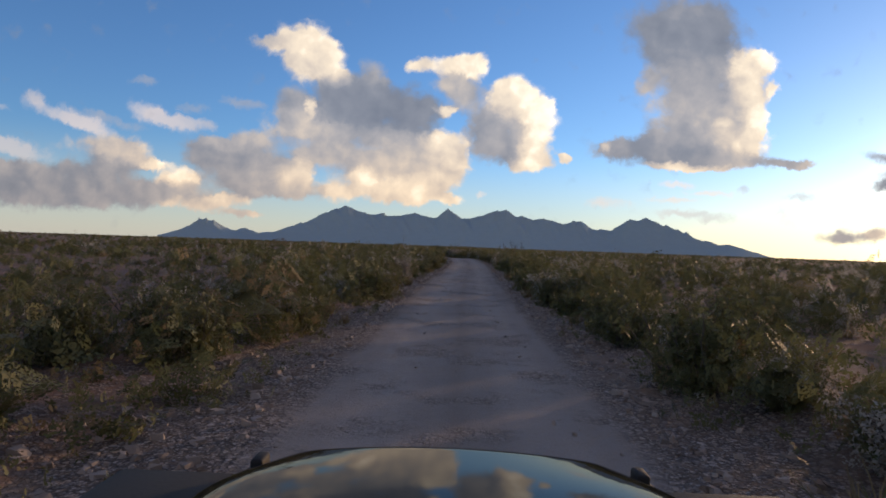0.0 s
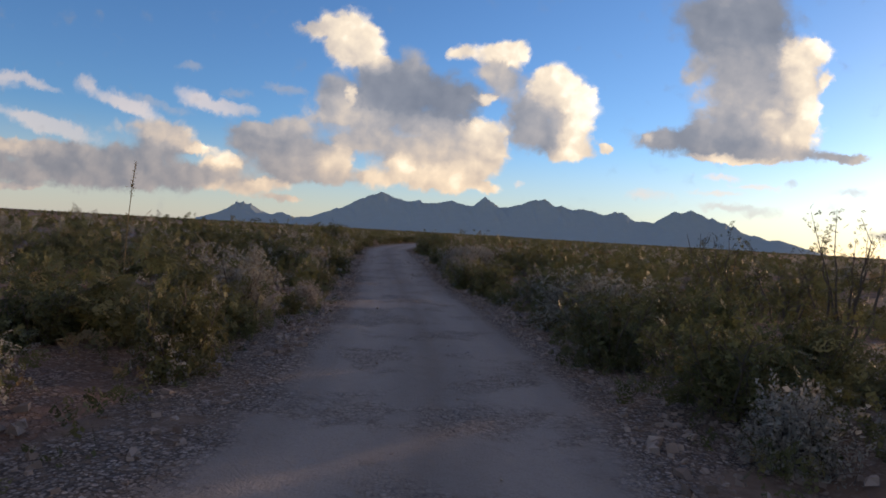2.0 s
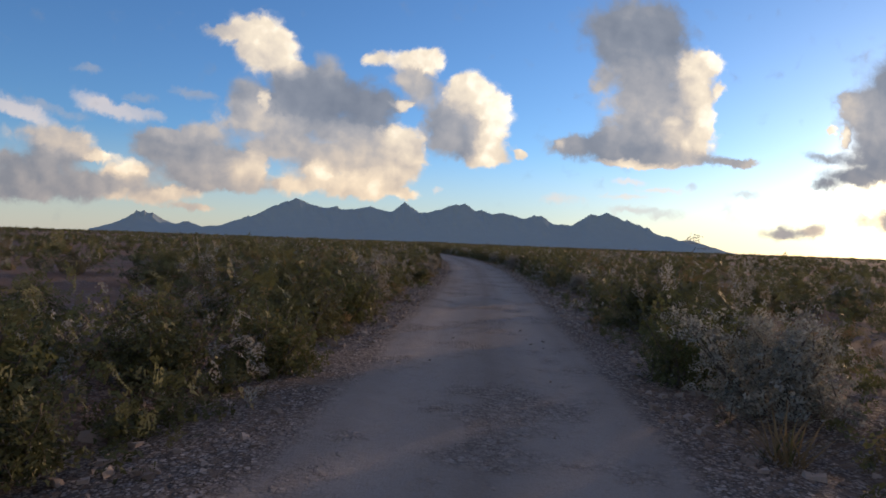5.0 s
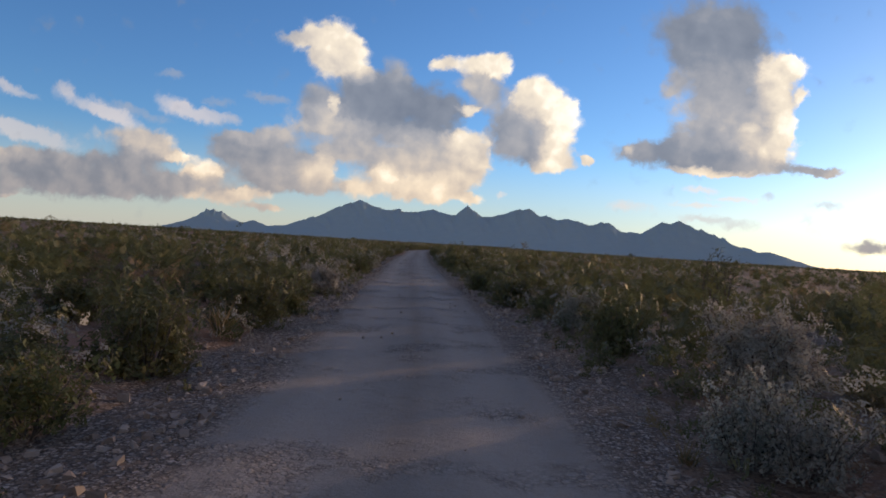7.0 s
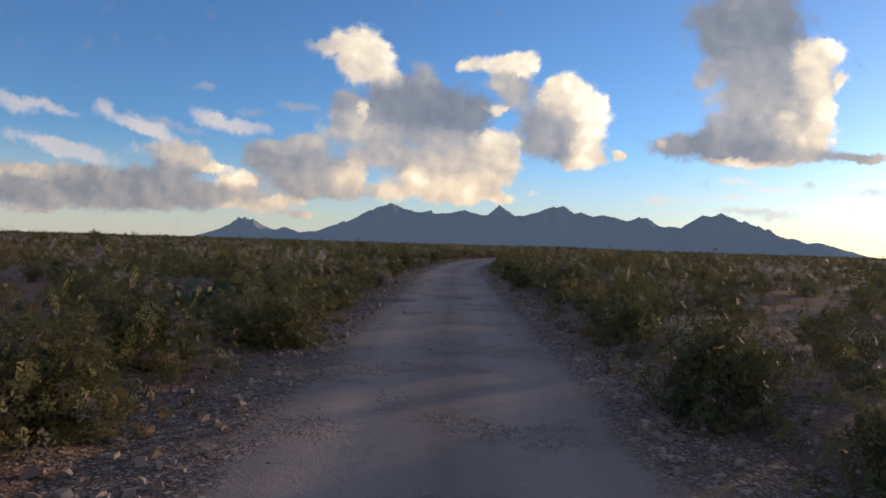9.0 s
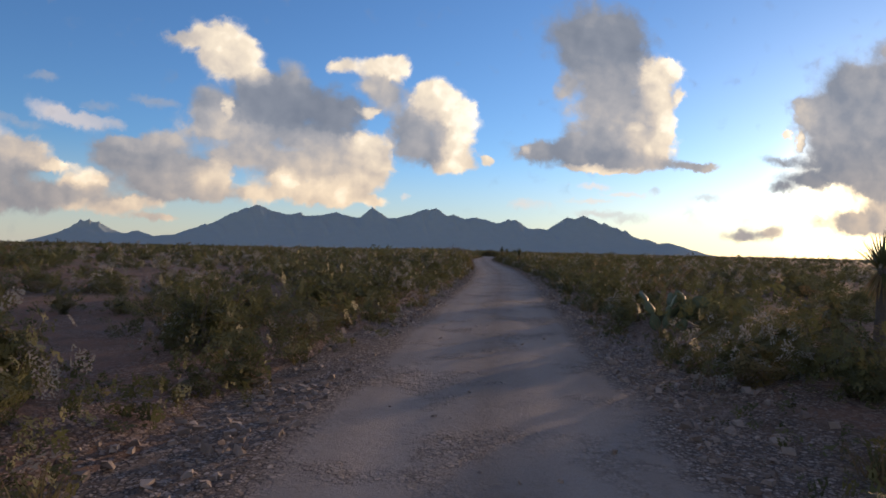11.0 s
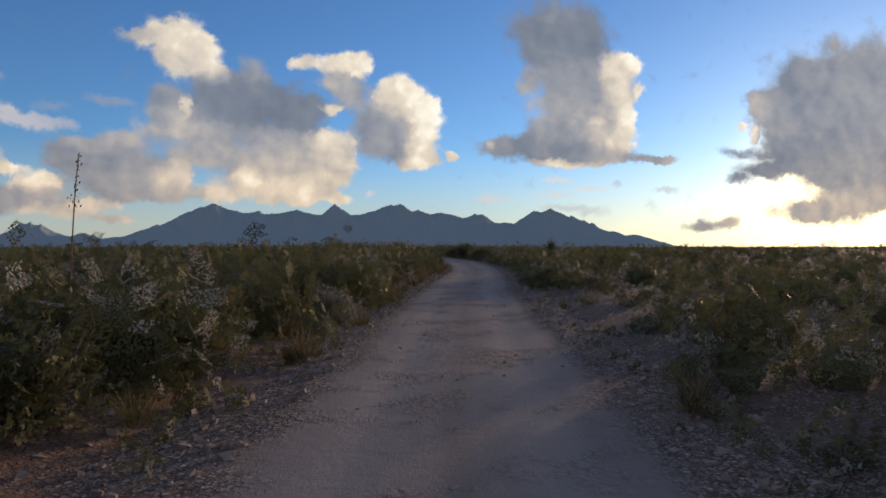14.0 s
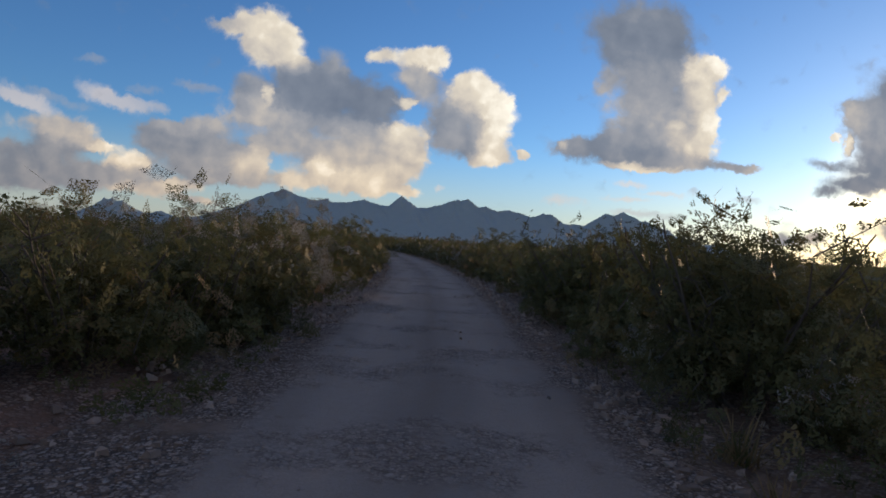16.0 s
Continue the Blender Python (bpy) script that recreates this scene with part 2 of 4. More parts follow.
build_world()
lamp = bpy.data.lights.new("sun", "SUN")
lamp.energy, lamp.angle, lamp.color = 2.0, radians(1.5), (1.0, 0.66, 0.40)
sun = new("sun", lamp)
a, b = radians(SUN_AZ), radians(SUN_EL)
sun.matrix_world = look(Vector((math.sin(a) * math.cos(b), math.cos(a) * math.cos(b), math.sin(b))) * 100, (0, 0, 0))
scene.view_settings.exposure = 0.0


# ---- materials ----
def material(name, build, rough=0.9, translucent=0.0, bump=None, spec=0.3, ragged=0.0, keep=0.5):
    m = bpy.data.materials.new(name)
    m.use_nodes = True
    t = m.node_tree
    t.nodes.clear()
    n = Tree(t)
    colour, height = build(n)
    shader = n.add("ShaderNodeBsdfPrincipled", 0, (), **{"Base Color": colour, "Roughness": rough, "Specular IOR Level": spec})
    if height is not None:
        b = n.add("ShaderNodeBump", 0, (), Strength=bump[0], Distance=bump[1], Height=height)
        t.links.new(b, shader.node.inputs["Normal"])
    if translucent:
        thin = n.add("ShaderNodeBsdfTranslucent", 0, (), Color=colour)
        shader = n.add("ShaderNodeMixShader", 0, (), _0=translucent, _1=shader, _2=thin)
    if ragged:
        # the quads are sprays of leaflets with gaps between them
        gaps = n.math("GREATER_THAN", n.noise(n.add("ShaderNodeNewGeometry", 0), ragged, 1.5, 0.5), keep)
        shader = n.add("ShaderNodeMixShader", 0, (), _0=gaps, _1=shader, _2=n.add("ShaderNodeBsdfTransparent", 0))
    t.links.new(shader, t.nodes.new("ShaderNodeOutputMaterial").inputs[0])
    return m


def rgb(*c):
    return (*c, 1.0)


def where(n):
    return n.add("ShaderNodeTexCoord", 3)


def gravel_over(n, p, under, zone, most):
    """Broken stone of two sizes over a soil: light stones, dark gaps; the colour and the relief."""
    colour, relief = under, None
    for scale, strong in ((10.0, 0.75), (21.0, 1.0), (38.0, 0.8)):
        away = n.add("ShaderNodeTexVoronoi", 0, (), Vector=p, Scale=scale, Randomness=1.0)
        tint = n.add("ShaderNodeSeparateXYZ", 0, (), Vector=n.add("ShaderNodeTexVoronoi", 1, (), Vector=p, Scale=scale, Randomness=1.0))
        stone = n.range(away, 0.58, 0.40)
        some = n.math("MULTIPLY", zone, n.range(tint, 0.38, 0.55, 0.0, most * strong))
        look_ = n.mix(stone, rgb(0.10, 0.08, 0.068), n.mix(n.math("FRACT", n.math("MULTIPLY", tint, 7.3)), rgb(0.22, 0.18, 0.155), rgb(0.60, 0.52, 0.46)))
        colour = n.mix(some, colour, look_)
        relief = n.math("MULTIPLY", stone, some) if relief is None else n.math("ADD", relief, n.math("MULTIPLY", stone, some))
    return colour, relief


def soil_look(n):
    p = n.add("ShaderNodeNewGeometry", 0)
    u = n.add("ShaderNodeSeparateXYZ", 0, (), Vector=n.add("ShaderNodeUVMap", 0, (("uv_map", "lane"),)))
    big, mid, fine = n.noise(p, 0.12, 4), n.noise(p, 1.3, 5, 0.6), n.noise(p, 28.0, 4, 0.7)
    c = n.mix(n.range(big, 0.35, 0.65), rgb(0.28, 0.155, 0.10), rgb(0.17, 0.125, 0.095))
    c = n.mix(n.range(mid, 0.45, 0.7), c, rgb(0.07, 0.068, 0.042))
    side = n.math("MULTIPLY_ADD", n.math("SUBTRACT", n.noise(p, 0.7, 4), 0.5), 1.8, n.math("ABSOLUTE", u))
    c = n.mix(n.range(side, 3.3, 2.3), c, n.mix(n.range(mid, 0.35, 0.65), rgb(0.25, 0.185, 0.14), rgb(0.17, 0.118, 0.085)))
    bank = n.math("MULTIPLY", n.range(u, -1.5, -2.2), n.range(n.noise(p, 0.05, 3), 0.36, 0.5))
    c = n.mix(n.math("MULTIPLY", bank, 0.6), c, n.mix(mid, rgb(0.29, 0.18, 0.135), rgb(0.20, 0.135, 0.105)))
    zone = n.math("MAXIMUM", n.range(n.noise(p, 1.1, 3), 0.40, 0.60, 0.0, 0.5), n.math("MULTIPLY", n.range(side, 5.0, 3.5), n.range(n.noise(p, 0.9, 3), 0.36, 0.6)))
    c, rise = gravel_over(n, p, c, zone, 0.85)
    c = n.mix(n.math("MULTIPLY", bank, 0.4), c, n.mix(1.0, c, rgb(1.12, 0.93, 0.84), "MULTIPLY"))
    c = n.mix(n.math("MULTIPLY", fine, 0.3), c, rgb(0.055, 0.044, 0.036))
    return c, n.math("ADD", n.math("MULTIPLY", fine, 0.5), rise)


def road_look(n):
    p = n.add("ShaderNodeNewGeometry", 0)
    uv = n.add("ShaderNodeUVMap", 0, (("uv_map", "lane"),))
    u = n.add("ShaderNodeSeparateXYZ", 0, (), Vector=uv)
    wob = n.math("MULTIPLY_ADD", n.math("SUBTRACT", n.noise(p, 0.25, 3), 0.5), 0.45, u)
    side = n.math("ABSOLUTE", wob)
    big, mid, fine = n.noise(p, 0.35, 4, 0.6), n.noise(p, 4.0, 5, 0.65), n.noise(p, 60.0, 3, 0.7)
    c = n.mix(n.range(big, 0.3, 0.7), rgb(0.325, 0.29, 0.262), rgb(0.28, 0.25, 0.227))
    track = n.math("MULTIPLY", n.range(side, 0.25, 0.6), n.range(side, 1.15, 0.85))
    c = n.mix(n.math("MULTIPLY", track, 0.65), c, rgb(0.39, 0.35, 0.318))
    c = n.mix(n.math("MULTIPLY", n.range(side, 0.22, 0.0), 0.55), c, rgb(0.235, 0.20, 0.175))
    c = n.mix(n.range(side, 1.25, 1.7), c, n.mix(n.range(mid, 0.35, 0.65), rgb(0.25, 0.185, 0.14), rgb(0.17, 0.118, 0.085)))
    zone = n.math("ADD", n.math("MULTIPLY", n.range(side, 1.2, 1.6), n.range(n.noise(p, 0.9, 3), 0.30, 0.5)), n.range(n.noise(p, 0.8, 4, 0.6), 0.48, 0.64, 0.0, 0.45), clamp=True)
    c, rise = gravel_over(n, p, c, zone, 0.95)
    c = n.mix(n.math("MULTIPLY", n.range(fine, 0.4, 0.75), 0.35), c, rgb(0.19, 0.155, 0.13))
    patch = n.noise(p, 9.0, 4, 0.7)
    c = n.mix(n.range(patch, 0.5, 0.75, 0.0, 0.22), c, rgb(0.22, 0.18, 0.15))
    return c, n.math("ADD", n.math("MULTIPLY", rise, 1.2), n.math("ADD", n.math("MULTIPLY", fine, 0.4), mid))


def leaf_look(dark, light, dry=None, dry_at=0.85):
    def build(n):
        ob = n.add("ShaderNodeObjectInfo", 5)
        bit = n.add("ShaderNodeNewGeometry", 8)
        c = n.mix(bit, rgb(*dark), rgb(*light))
        c = n.mix(n.math("MULTIPLY", ob, 0.45), c, rgb(light[0] * 0.9, light[1] * 0.75, light[2] * 0.8))
        if dry:
            c = n.mix(n.range(bit, dry_at, min(dry_at + 0.05, 1.0)), c, rgb(*dry))
        return c, None
    return build


def bark_look(a, b, scale=30.0):
    def build(n):
        p = where(n)
        f = n.noise(p, scale, 4, 0.7)
        return n.mix(f, rgb(*a), rgb(*b)), f
    return build


def stone_look(n):
    p = n.add("ShaderNodeNewGeometry", 0)
    bit = n.add("ShaderNodeNewGeometry", 8)
    ob = n.add("ShaderNodeObjectInfo", 5)
    c = n.mix(n.math("FRACT", n.math("ADD", bit, ob)), rgb(0.22, 0.175, 0.145), rgb(0.52, 0.445, 0.385))
    f = n.noise(p, 60.0, 4, 0.7)
    c = n.mix(n.math("MULTIPLY", f, 0.5), c, rgb(0.10, 0.075, 0.065))
    return c, f


# the blue-grey of the distant haze is put into the rock's base colour
def hazed_rock_look(n):
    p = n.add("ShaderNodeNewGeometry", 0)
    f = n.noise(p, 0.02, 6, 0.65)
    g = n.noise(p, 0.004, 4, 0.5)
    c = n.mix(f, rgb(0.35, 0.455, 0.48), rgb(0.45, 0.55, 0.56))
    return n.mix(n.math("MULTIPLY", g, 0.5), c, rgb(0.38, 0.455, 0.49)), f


M_SOIL = material("dry_stony_soil", soil_look, 0.95, bump=(1.0, 0.03))
M_ROAD = material("packed_gravel", road_look, 0.92, bump=(1.0, 0.025))
M_STONE = material("field_stone", stone_look, 0.9, bump=(0.4, 0.01))
M_HAZED_ROCK = material("distant_rock", hazed_rock_look, 1.0, bump=(0.25, 5.0), spec=0.0)
M_CREO = material("creosote_leaf", leaf_look((0.06, 0.07, 0.028), (0.15, 0.16, 0.07), (0.16, 0.13, 0.06), 0.93), 0.6, 0.3, ragged=42.0, keep=0.49)
M_SAGE = material("silver_leaf", leaf_look((0.17, 0.18, 0.15), (0.42, 0.42, 0.365), (0.24, 0.21, 0.15), 0.92), 0.75, 0.3, ragged=44.0, keep=0.46)
M_THORN = material("thorn_leaf", leaf_look((0.065, 0.08, 0.03), (0.17, 0.18, 0.075), (0.2, 0.16, 0.07), 0.92), 0.65, 0.3, ragged=46.0, keep=0.49)
M_STRAW = material("straw", leaf_look((0.17, 0.135, 0.07), (0.34, 0.27, 0.14), (0.12, 0.13, 0.05), 0.8), 0.85, 0.3)
M_DRY = material("dry_leaf", leaf_look((0.14, 0.11, 0.06), (0.28, 0.22, 0.12), (0.10, 0.11, 0.045), 0.7), 0.85, 0.3, ragged=46.0, keep=0.48)
M_PAD = material("cactus_skin", leaf_look((0.07, 0.11, 0.06), (0.13, 0.17, 0.09)), 0.5, 0.0)
M_BLADE = material("yucca_blade", leaf_look((0.06, 0.085, 0.035), (0.14, 0.155, 0.07), (0.25, 0.2, 0.1), 0.9), 0.5, 0.15)
M_BROOM = material("broom_leaf", leaf_look((0.11, 0.13, 0.03), (0.23, 0.24, 0.06), (0.3, 0.25, 0.1), 0.93), 0.6, 0.3)
M_BARK = material("grey_bark", bark_look((0.06, 0.05, 0.042), (0.17, 0.15, 0.13)), 0.95, bump=(0.5, 0.01))


# ---- the lay of the land ----
# the road's middle line: x at every 20 m of y from -20
MIDDLE = [0.5, 0, -0.47, -0.64, -1.07, -3, -7.44, -11.67, -13.47, -12.89, -11.26, -9.66, -8.89, -9.48, -11.66, -14.5, -17.31, -19.65, -22.13, -24.33, -24.5, -22.3, -19, -16.2, -14.1, -11.97, -9.61, -6.52, -2.83, -0.84, -0.62]
DEEP = (-1.11, -3.11, -6.31, -10.01, -13.51, -16.51, -19.01, -21.01, -22.51)  # past the end of the drive
_y = np.arange(len(MIDDLE) + len(DEEP)) * 20.0 - 20.0
_x = np.array(MIDDLE + list(DEEP))


def middle(y):
    """The road's middle at y: a smooth curve through the line."""
    y = np.asarray(y, float)
    k = np.clip(((y + 20) / 20).astype(int), 1, len(_x) - 3)
    f = np.clip((y - _y[k]) / 20, -1.5, 2)
    p0, p1, p2, p3 = _x[k - 1], _x[k], _x[k + 1], _x[k + 2]
    inner = 0.5 * (2 * p1 + (p2 - p0) * f + (2 * p0 - 5 * p1 + 4 * p2 - p3) * f**2 + (3 * p1 - p0 - 3 * p2 + p3) * f**3)
    return np.where(y > _y[-3], _x[-3] + (y - _y[-3]) * -0.06, np.where(y < -20, _x[0], inner))


def grade(y):
    """The road's height at y: a crest, a wash and the rise out of it."""
    y = np.asarray(y, float)
    return -0.26 * np.exp(-(((y - 92) / 9) ** 2)) + 0.10 * np.exp(-(((y - 73) / 8) ** 2)) + 0.10 * np.exp(-(((y - 113) / 9) ** 2))


def bumps(x, y, size, seed):
    """Smooth noise of -1 to 1 from a few crossing waves."""
    r = np.random.RandomState(seed)
    out = 0
    for _ in range(6):
        a, ph, w = r.uniform(0, 2 * np.pi), r.uniform(0, 2 * np.pi), r.uniform(0.6, 1.7)
        out = out + np.sin((np.cos(a) * x + np.sin(a) * y) * 2 * np.pi * w / size + ph)
    return out / 3.2


def step(x, a, b):
    f = np.clip((x - a) / (b - a), 0, 1)
    return f * f * (3 - 2 * f)


def land(x, y):
    """The ground's height beside the road."""
    x, y = np.asarray(x, float), np.asarray(y, float)
    u = x - middle(y)
    d = np.abs(u)
    near = grade(y) * (1 - step(d, 8, 45))
    edge = 0.20 * step(d, 1.9, 3.5) * (1 - 0.5 * step(d, 3.6, 5.5)) + (0.045 * bumps(x, y, 3.1, 5) + 0.03 * bumps(x, y, 1.2, 15)) * step(d, 1.6, 2.4)
    bank = 0.20 * step(-u, 2.3, 4.0) * (step(y, 92, 103) * (1 - step(y, 128, 150)))
    wild = (0.10 * bumps(x, y, 14, 6) + 0.14 * bumps(x, y, 47, 7)) * step(d, 3, 14)
    roll_ = 1.2 * bumps(x, y, 900, 8) * step(d, 150, 900)
    return near + edge + bank + wild + roll_ - 0.09


def mesh_of(name, verts, faces, mats, index=None, smooth=True):
    """A mesh from arrays; faces all have as many corners."""
    me = bpy.data.meshes.new(name)
    verts, faces = np.asarray(verts, np.float32), np.asarray(faces, np.int32)
    me.vertices.add(len(verts))
    me.vertices.foreach_set("co", verts.ravel())
    k = faces.shape[1]
    me.loops.add(faces.size)
    me.loops.foreach_set("vertex_index", faces.ravel())
    me.polygons.add(len(faces))
    me.polygons.foreach_set("loop_start", np.arange(len(faces), dtype=np.int32) * k)
    for m in mats:
        me.materials.append(m)
    if index is not None:
        me.polygons.foreach_set("material_index", np.asarray(index, np.int32))
    me.polygons.foreach_set("use_smooth", np.full(len(faces), smooth))
    me.update(calc_edges=True)
    return me


def grid_faces(rows, cols):
    a = (np.arange(rows - 1)[:, None] * cols + np.arange(cols - 1)[None]).ravel()
    return np.stack([a, a + 1, a + cols + 1, a + cols], 1)


# ground: one sheet to the horizon, fine beside the road
side = np.concatenate([np.arange(0, 5, 0.25), np.arange(5, 14, 0.9), np.geomspace(14, 4900, 34)])
across = np.concatenate([-side[:0:-1], side])
along = np.concatenate([-np.geomspace(4000, 20, 16), np.arange(-16, 720, 1.4), np.geomspace(722, 4990, 40)])
gx = across[None] + middle(along)[:, None] * np.exp(-np.abs(across)[None] / 600)
gy = np.repeat(along[:, None], len(across), 1)
gz = land(gx, gy)
ground = new("ground", mesh_of("ground", np.stack([gx, gy, gz], -1).reshape(-1, 3), grid_faces(*gx.shape), [M_SOIL]))
def lay_lane(me, us, ys, cols):
    """Keeps metres across and along the road as a map on a grid mesh."""
    vi = np.empty(len(me.loops), np.int32)
    me.loops.foreach_get("vertex_index", vi)
    me.uv_layers.new(name="lane").data.foreach_set("uv", np.stack([us[vi % cols], ys[vi // cols]], 1).astype(np.float32).ravel())


lay_lane(ground.data, across, along, len(across))
tagged(ground, "dry stony brown desert soil with gravel and thin scrub", "ground", kind="structure")

# road: a packed strip with two shallow wheel tracks
ru = np.linspace(-3.1, 3.1, 45)
ry = np.arange(-14, 716, 0.9)
rx = ru[None] + middle(ry)[:, None] + 0.12 * bumps(ru[None] * 0, ry[:, None], 7, 3) * np.abs(ru[None]) ** 2 / 12
rz = grade(ry)[:, None] - 0.025 * np.exp(-(((np.abs(ru) - 0.75) / 0.22) ** 2))[None] + 0.007 * bumps(rx, ry[:, None], 1.6, 9) + 0.004
rz = rz - 0.05 * step(np.abs(ru), 1.6, 3.1)[None]
me = mesh_of("road", np.stack([rx, np.repeat(ry[:, None], len(ru), 1), rz], -1).reshape(-1, 3), grid_faces(len(ry), len(ru)), [M_ROAD])
lay_lane(me, ru, ry, len(ru))
road = tagged(new("road", me), "narrow grey-brown packed gravel road with two wheel tracks", "dirt road", kind="structure")


# ---- mountains ----
def mountain_range(name, label, peaks, start, stop, dist, depth, seed):
    """Ridges seen edge on: each peak has a bearing, a height and how fast it falls to either side, per degree."""
    az = np.linspace(start, stop, int((stop - start) / 0.05))
    r = np.random.RandomState(seed)
    crest = np.full(len(az), 0.0)
    for at, high, fall_w, fall_e in peaks:
        off = az - at
        crest = np.maximum(crest, high - np.where(off < 0, -off * fall_w, off * fall_e))
    rough = sum(r.uniform(-1, 1) * np.sin(az * f + r.uniform(0, 6.3)) * 4.2 / (1 + k * 0.12) for k, f in enumerate(np.sort(r.uniform(4, 62, 24))))
    crags = rough * np.clip(crest / 160, 0.05, 0.9) * 0.75
    smooth = np.convolve(np.pad(crest, 40, mode="edge"), np.hanning(81) / np.hanning(81).sum(), "valid")
    rows = np.linspace(-1, 1, 41) ** 3 * 0.5 + np.linspace(-1, 1, 41) * 0.5
    verts = []
    for q in rows:
        gully = sum(np.sin(az * f + ph + q * 14 * (1 + 0.3 * np.sin(az * 2.3))) for f, ph in ((1.7, 0.3), (3.1, 1.9), (5.3, 4.0))) / 3
        fall = (1 - abs(q)) ** 1.35
        w = min(1.0, 5 * abs(q))
        h = ((1 - w) * crest + w * smooth) * fall * (1 + 0.08 * gully * w * (1 - abs(q))) + crags * max(0.0, 1 - 5 * abs(q)) - 3 * (abs(q) > 0.98)
        d = dist + q * depth
        verts.append(np.stack([np.sin(np.radians(az)) * d, np.cos(np.radians(az)) * d, h], 1))
    ob = new(name, mesh_of(name, np.concatenate(verts), grid_faces(len(rows), len(az)), [M_HAZED_ROCK]))
    return tagged(ob, label, "mountain", "mountains on the horizon", kind="structure")


mountain_range("mountain_hill", "small blue-grey flat-topped hill far across the plain",
               [(-24.79, 141, 73, 26), (-24.28, 145, 43, 36), (-23.61, 133, 28, 51), (-21.33, 63, 12, 12), (-21.08, 89, 29, 30)], -28, -18.6, 4700, 420, 3)
mountain_range("mountain_ridge", "long jagged blue-grey mountain range in evening haze",
               [(-20.40, 64, 3, 14), (-16.96, 122, 35, 9), (-16.26, 143, 33, 9), (-14.10, 233, 52, 9), (-13.09, 266, 43, 12), (-12.33, 288, 39, 31), (-11.22, 249, 39, 17), (-10.75, 232, 38, 3),
                (-8.80, 244, 18, 140), (-7.28, 230, 16, 8), (-5.93, 253, 17, 25), (-5.44, 227, 12, 4), (-3.54, 259, 115, 19), (-2.97, 296, 72, 58), (-1.24, 225, 9, 5), (0.28, 253, 27, 37),
                (1.55, 294, 32, 24), (2.37, 300, 23, 53), (3.83, 256, 20, 27), (5.87, 240, 10, 22), (8.53, 231, 45, 36), (9.07, 232, 19, 60), (10.87, 173, 38, 32)], -21.6, 13.6, 4800, 700, 4)
mountain_range("mountain_mesa", "blue-grey rocky mesa with a long falling shoulder",
               [(12.37, 180, 25, 40), (13.37, 250, 54, 25), (14.68, 262, 34, 38), (16.29, 213, 114, 37), (17.28, 181, 125, 42), (18.03, 165, 12, 80), (19.62, 109, 21, 32), (21.39, 84, 9, 26),
                (22.16, 66, 64, 28), (23.4, 36, 20, 30)], 9.6, 24.8, 4760, 600, 6)


# ---- plants: leaf and stem arrays ----
def frames(r, n, up=0.0):
    """n random pairs of axes; up leans the long one upwards."""
    a = r.normal(size=(n, 3)) + (0, 0, up)
    a /= np.linalg.norm(a, axis=1)[:, None]
    b = np.cross(a, r.normal(size=(n, 3)))
    b /= np.linalg.norm(b, axis=1)[:, None]
    return a, b


def leaf_quads(r, at, long, wide, up=0.3):
    """A folded four-cornered leaf at each place."""
    n = len(at)
    a, b = frames(r, n, up)
    k = r.uniform(0.6, 1.3, (n, 1))
    a, b = a * long * k, b * wide * k
    return np.stack([at - a * 0.5, at + b * 0.5, at + a * 0.5, at - b * 0.5], 1).reshape(-1, 3), np.arange(4 * n).reshape(n, 4)


def tubes(lines, radii, sides=3):
    """Tapered tubes along polylines (n, k, 3), with the radii at both ends; quads."""
    n, k, _ = lines.shape
    way = np.gradient(lines, axis=1)
    way /= np.linalg.norm(way, axis=2)[..., None] + 1e-9
    e1 = np.cross(way, (0.31, 0.87, 0.22))
    e1 /= np.linalg.norm(e1, axis=2)[..., None] + 1e-9
    e2 = np.cross(way, e1)
    rad = (radii[:, :1] + (radii[:, 1:] - radii[:, :1]) * np.linspace(0, 1, k)[None])[..., None]
    ring = [lines + rad * (e1 * math.cos(q) + e2 * math.sin(q)) for q in np.arange(sides) * 2 * math.pi / sides]
    v = np.stack(ring, 2).reshape(-1, 3)
    base = (np.arange(n)[:, None, None] * k + np.arange(k - 1)[None, :, None]) * sides
    s = np.arange(sides)[None, None]
    t = (np.arange(sides) + 1)[None, None] % sides
    f = np.stack([base + s, base + t, base + sides + t, base + sides + s], -1).reshape(-1, 4)
    return v, f


def bush_lines(r, stems, spread, k=5, droop=0.0, base=0.12, top=0.95):
    """Stems of a bush of height one that fan out from its foot."""
    az = r.uniform(0, 2 * np.pi, stems)
    tilt = np.sqrt(r.uniform(0, 1, stems)) * spread
    high = r.uniform(0.5, top, stems) * np.cos(tilt * 0.5)
    f = np.linspace(0, 1, k)[None]
    out = np.tan(tilt)[:, None] * high[:, None] * (f**0.85) * 0.75 + droop * f**2
    sway = np.cumsum(r.normal(0, 0.02, (stems, k, 2)), axis=1)
    foot = r.uniform(0, base, stems)[:, None]
    x = np.cos(az)[:, None] * (foot + out) + sway[..., 0]
    y = np.sin(az)[:, None] * (foot + out) + sway[..., 1]
    return np.stack([x, y, high[:, None] * f - 0.03], -1)


def along_lines(r, lines, n, start, stray):
    i, f = r.randint(0, len(lines), n), start + (1 - start) * r.uniform(0, 1, n) ** 0.8
    q = f * (lines.shape[1] - 1)
    k = np.minimum(q.astype(int), lines.shape[1] - 2)
    w = (q - k)[:, None]
    return lines[i, k] * (1 - w) + lines[i, k + 1] * w + r.normal(0, 1, (n, 3)) * stray


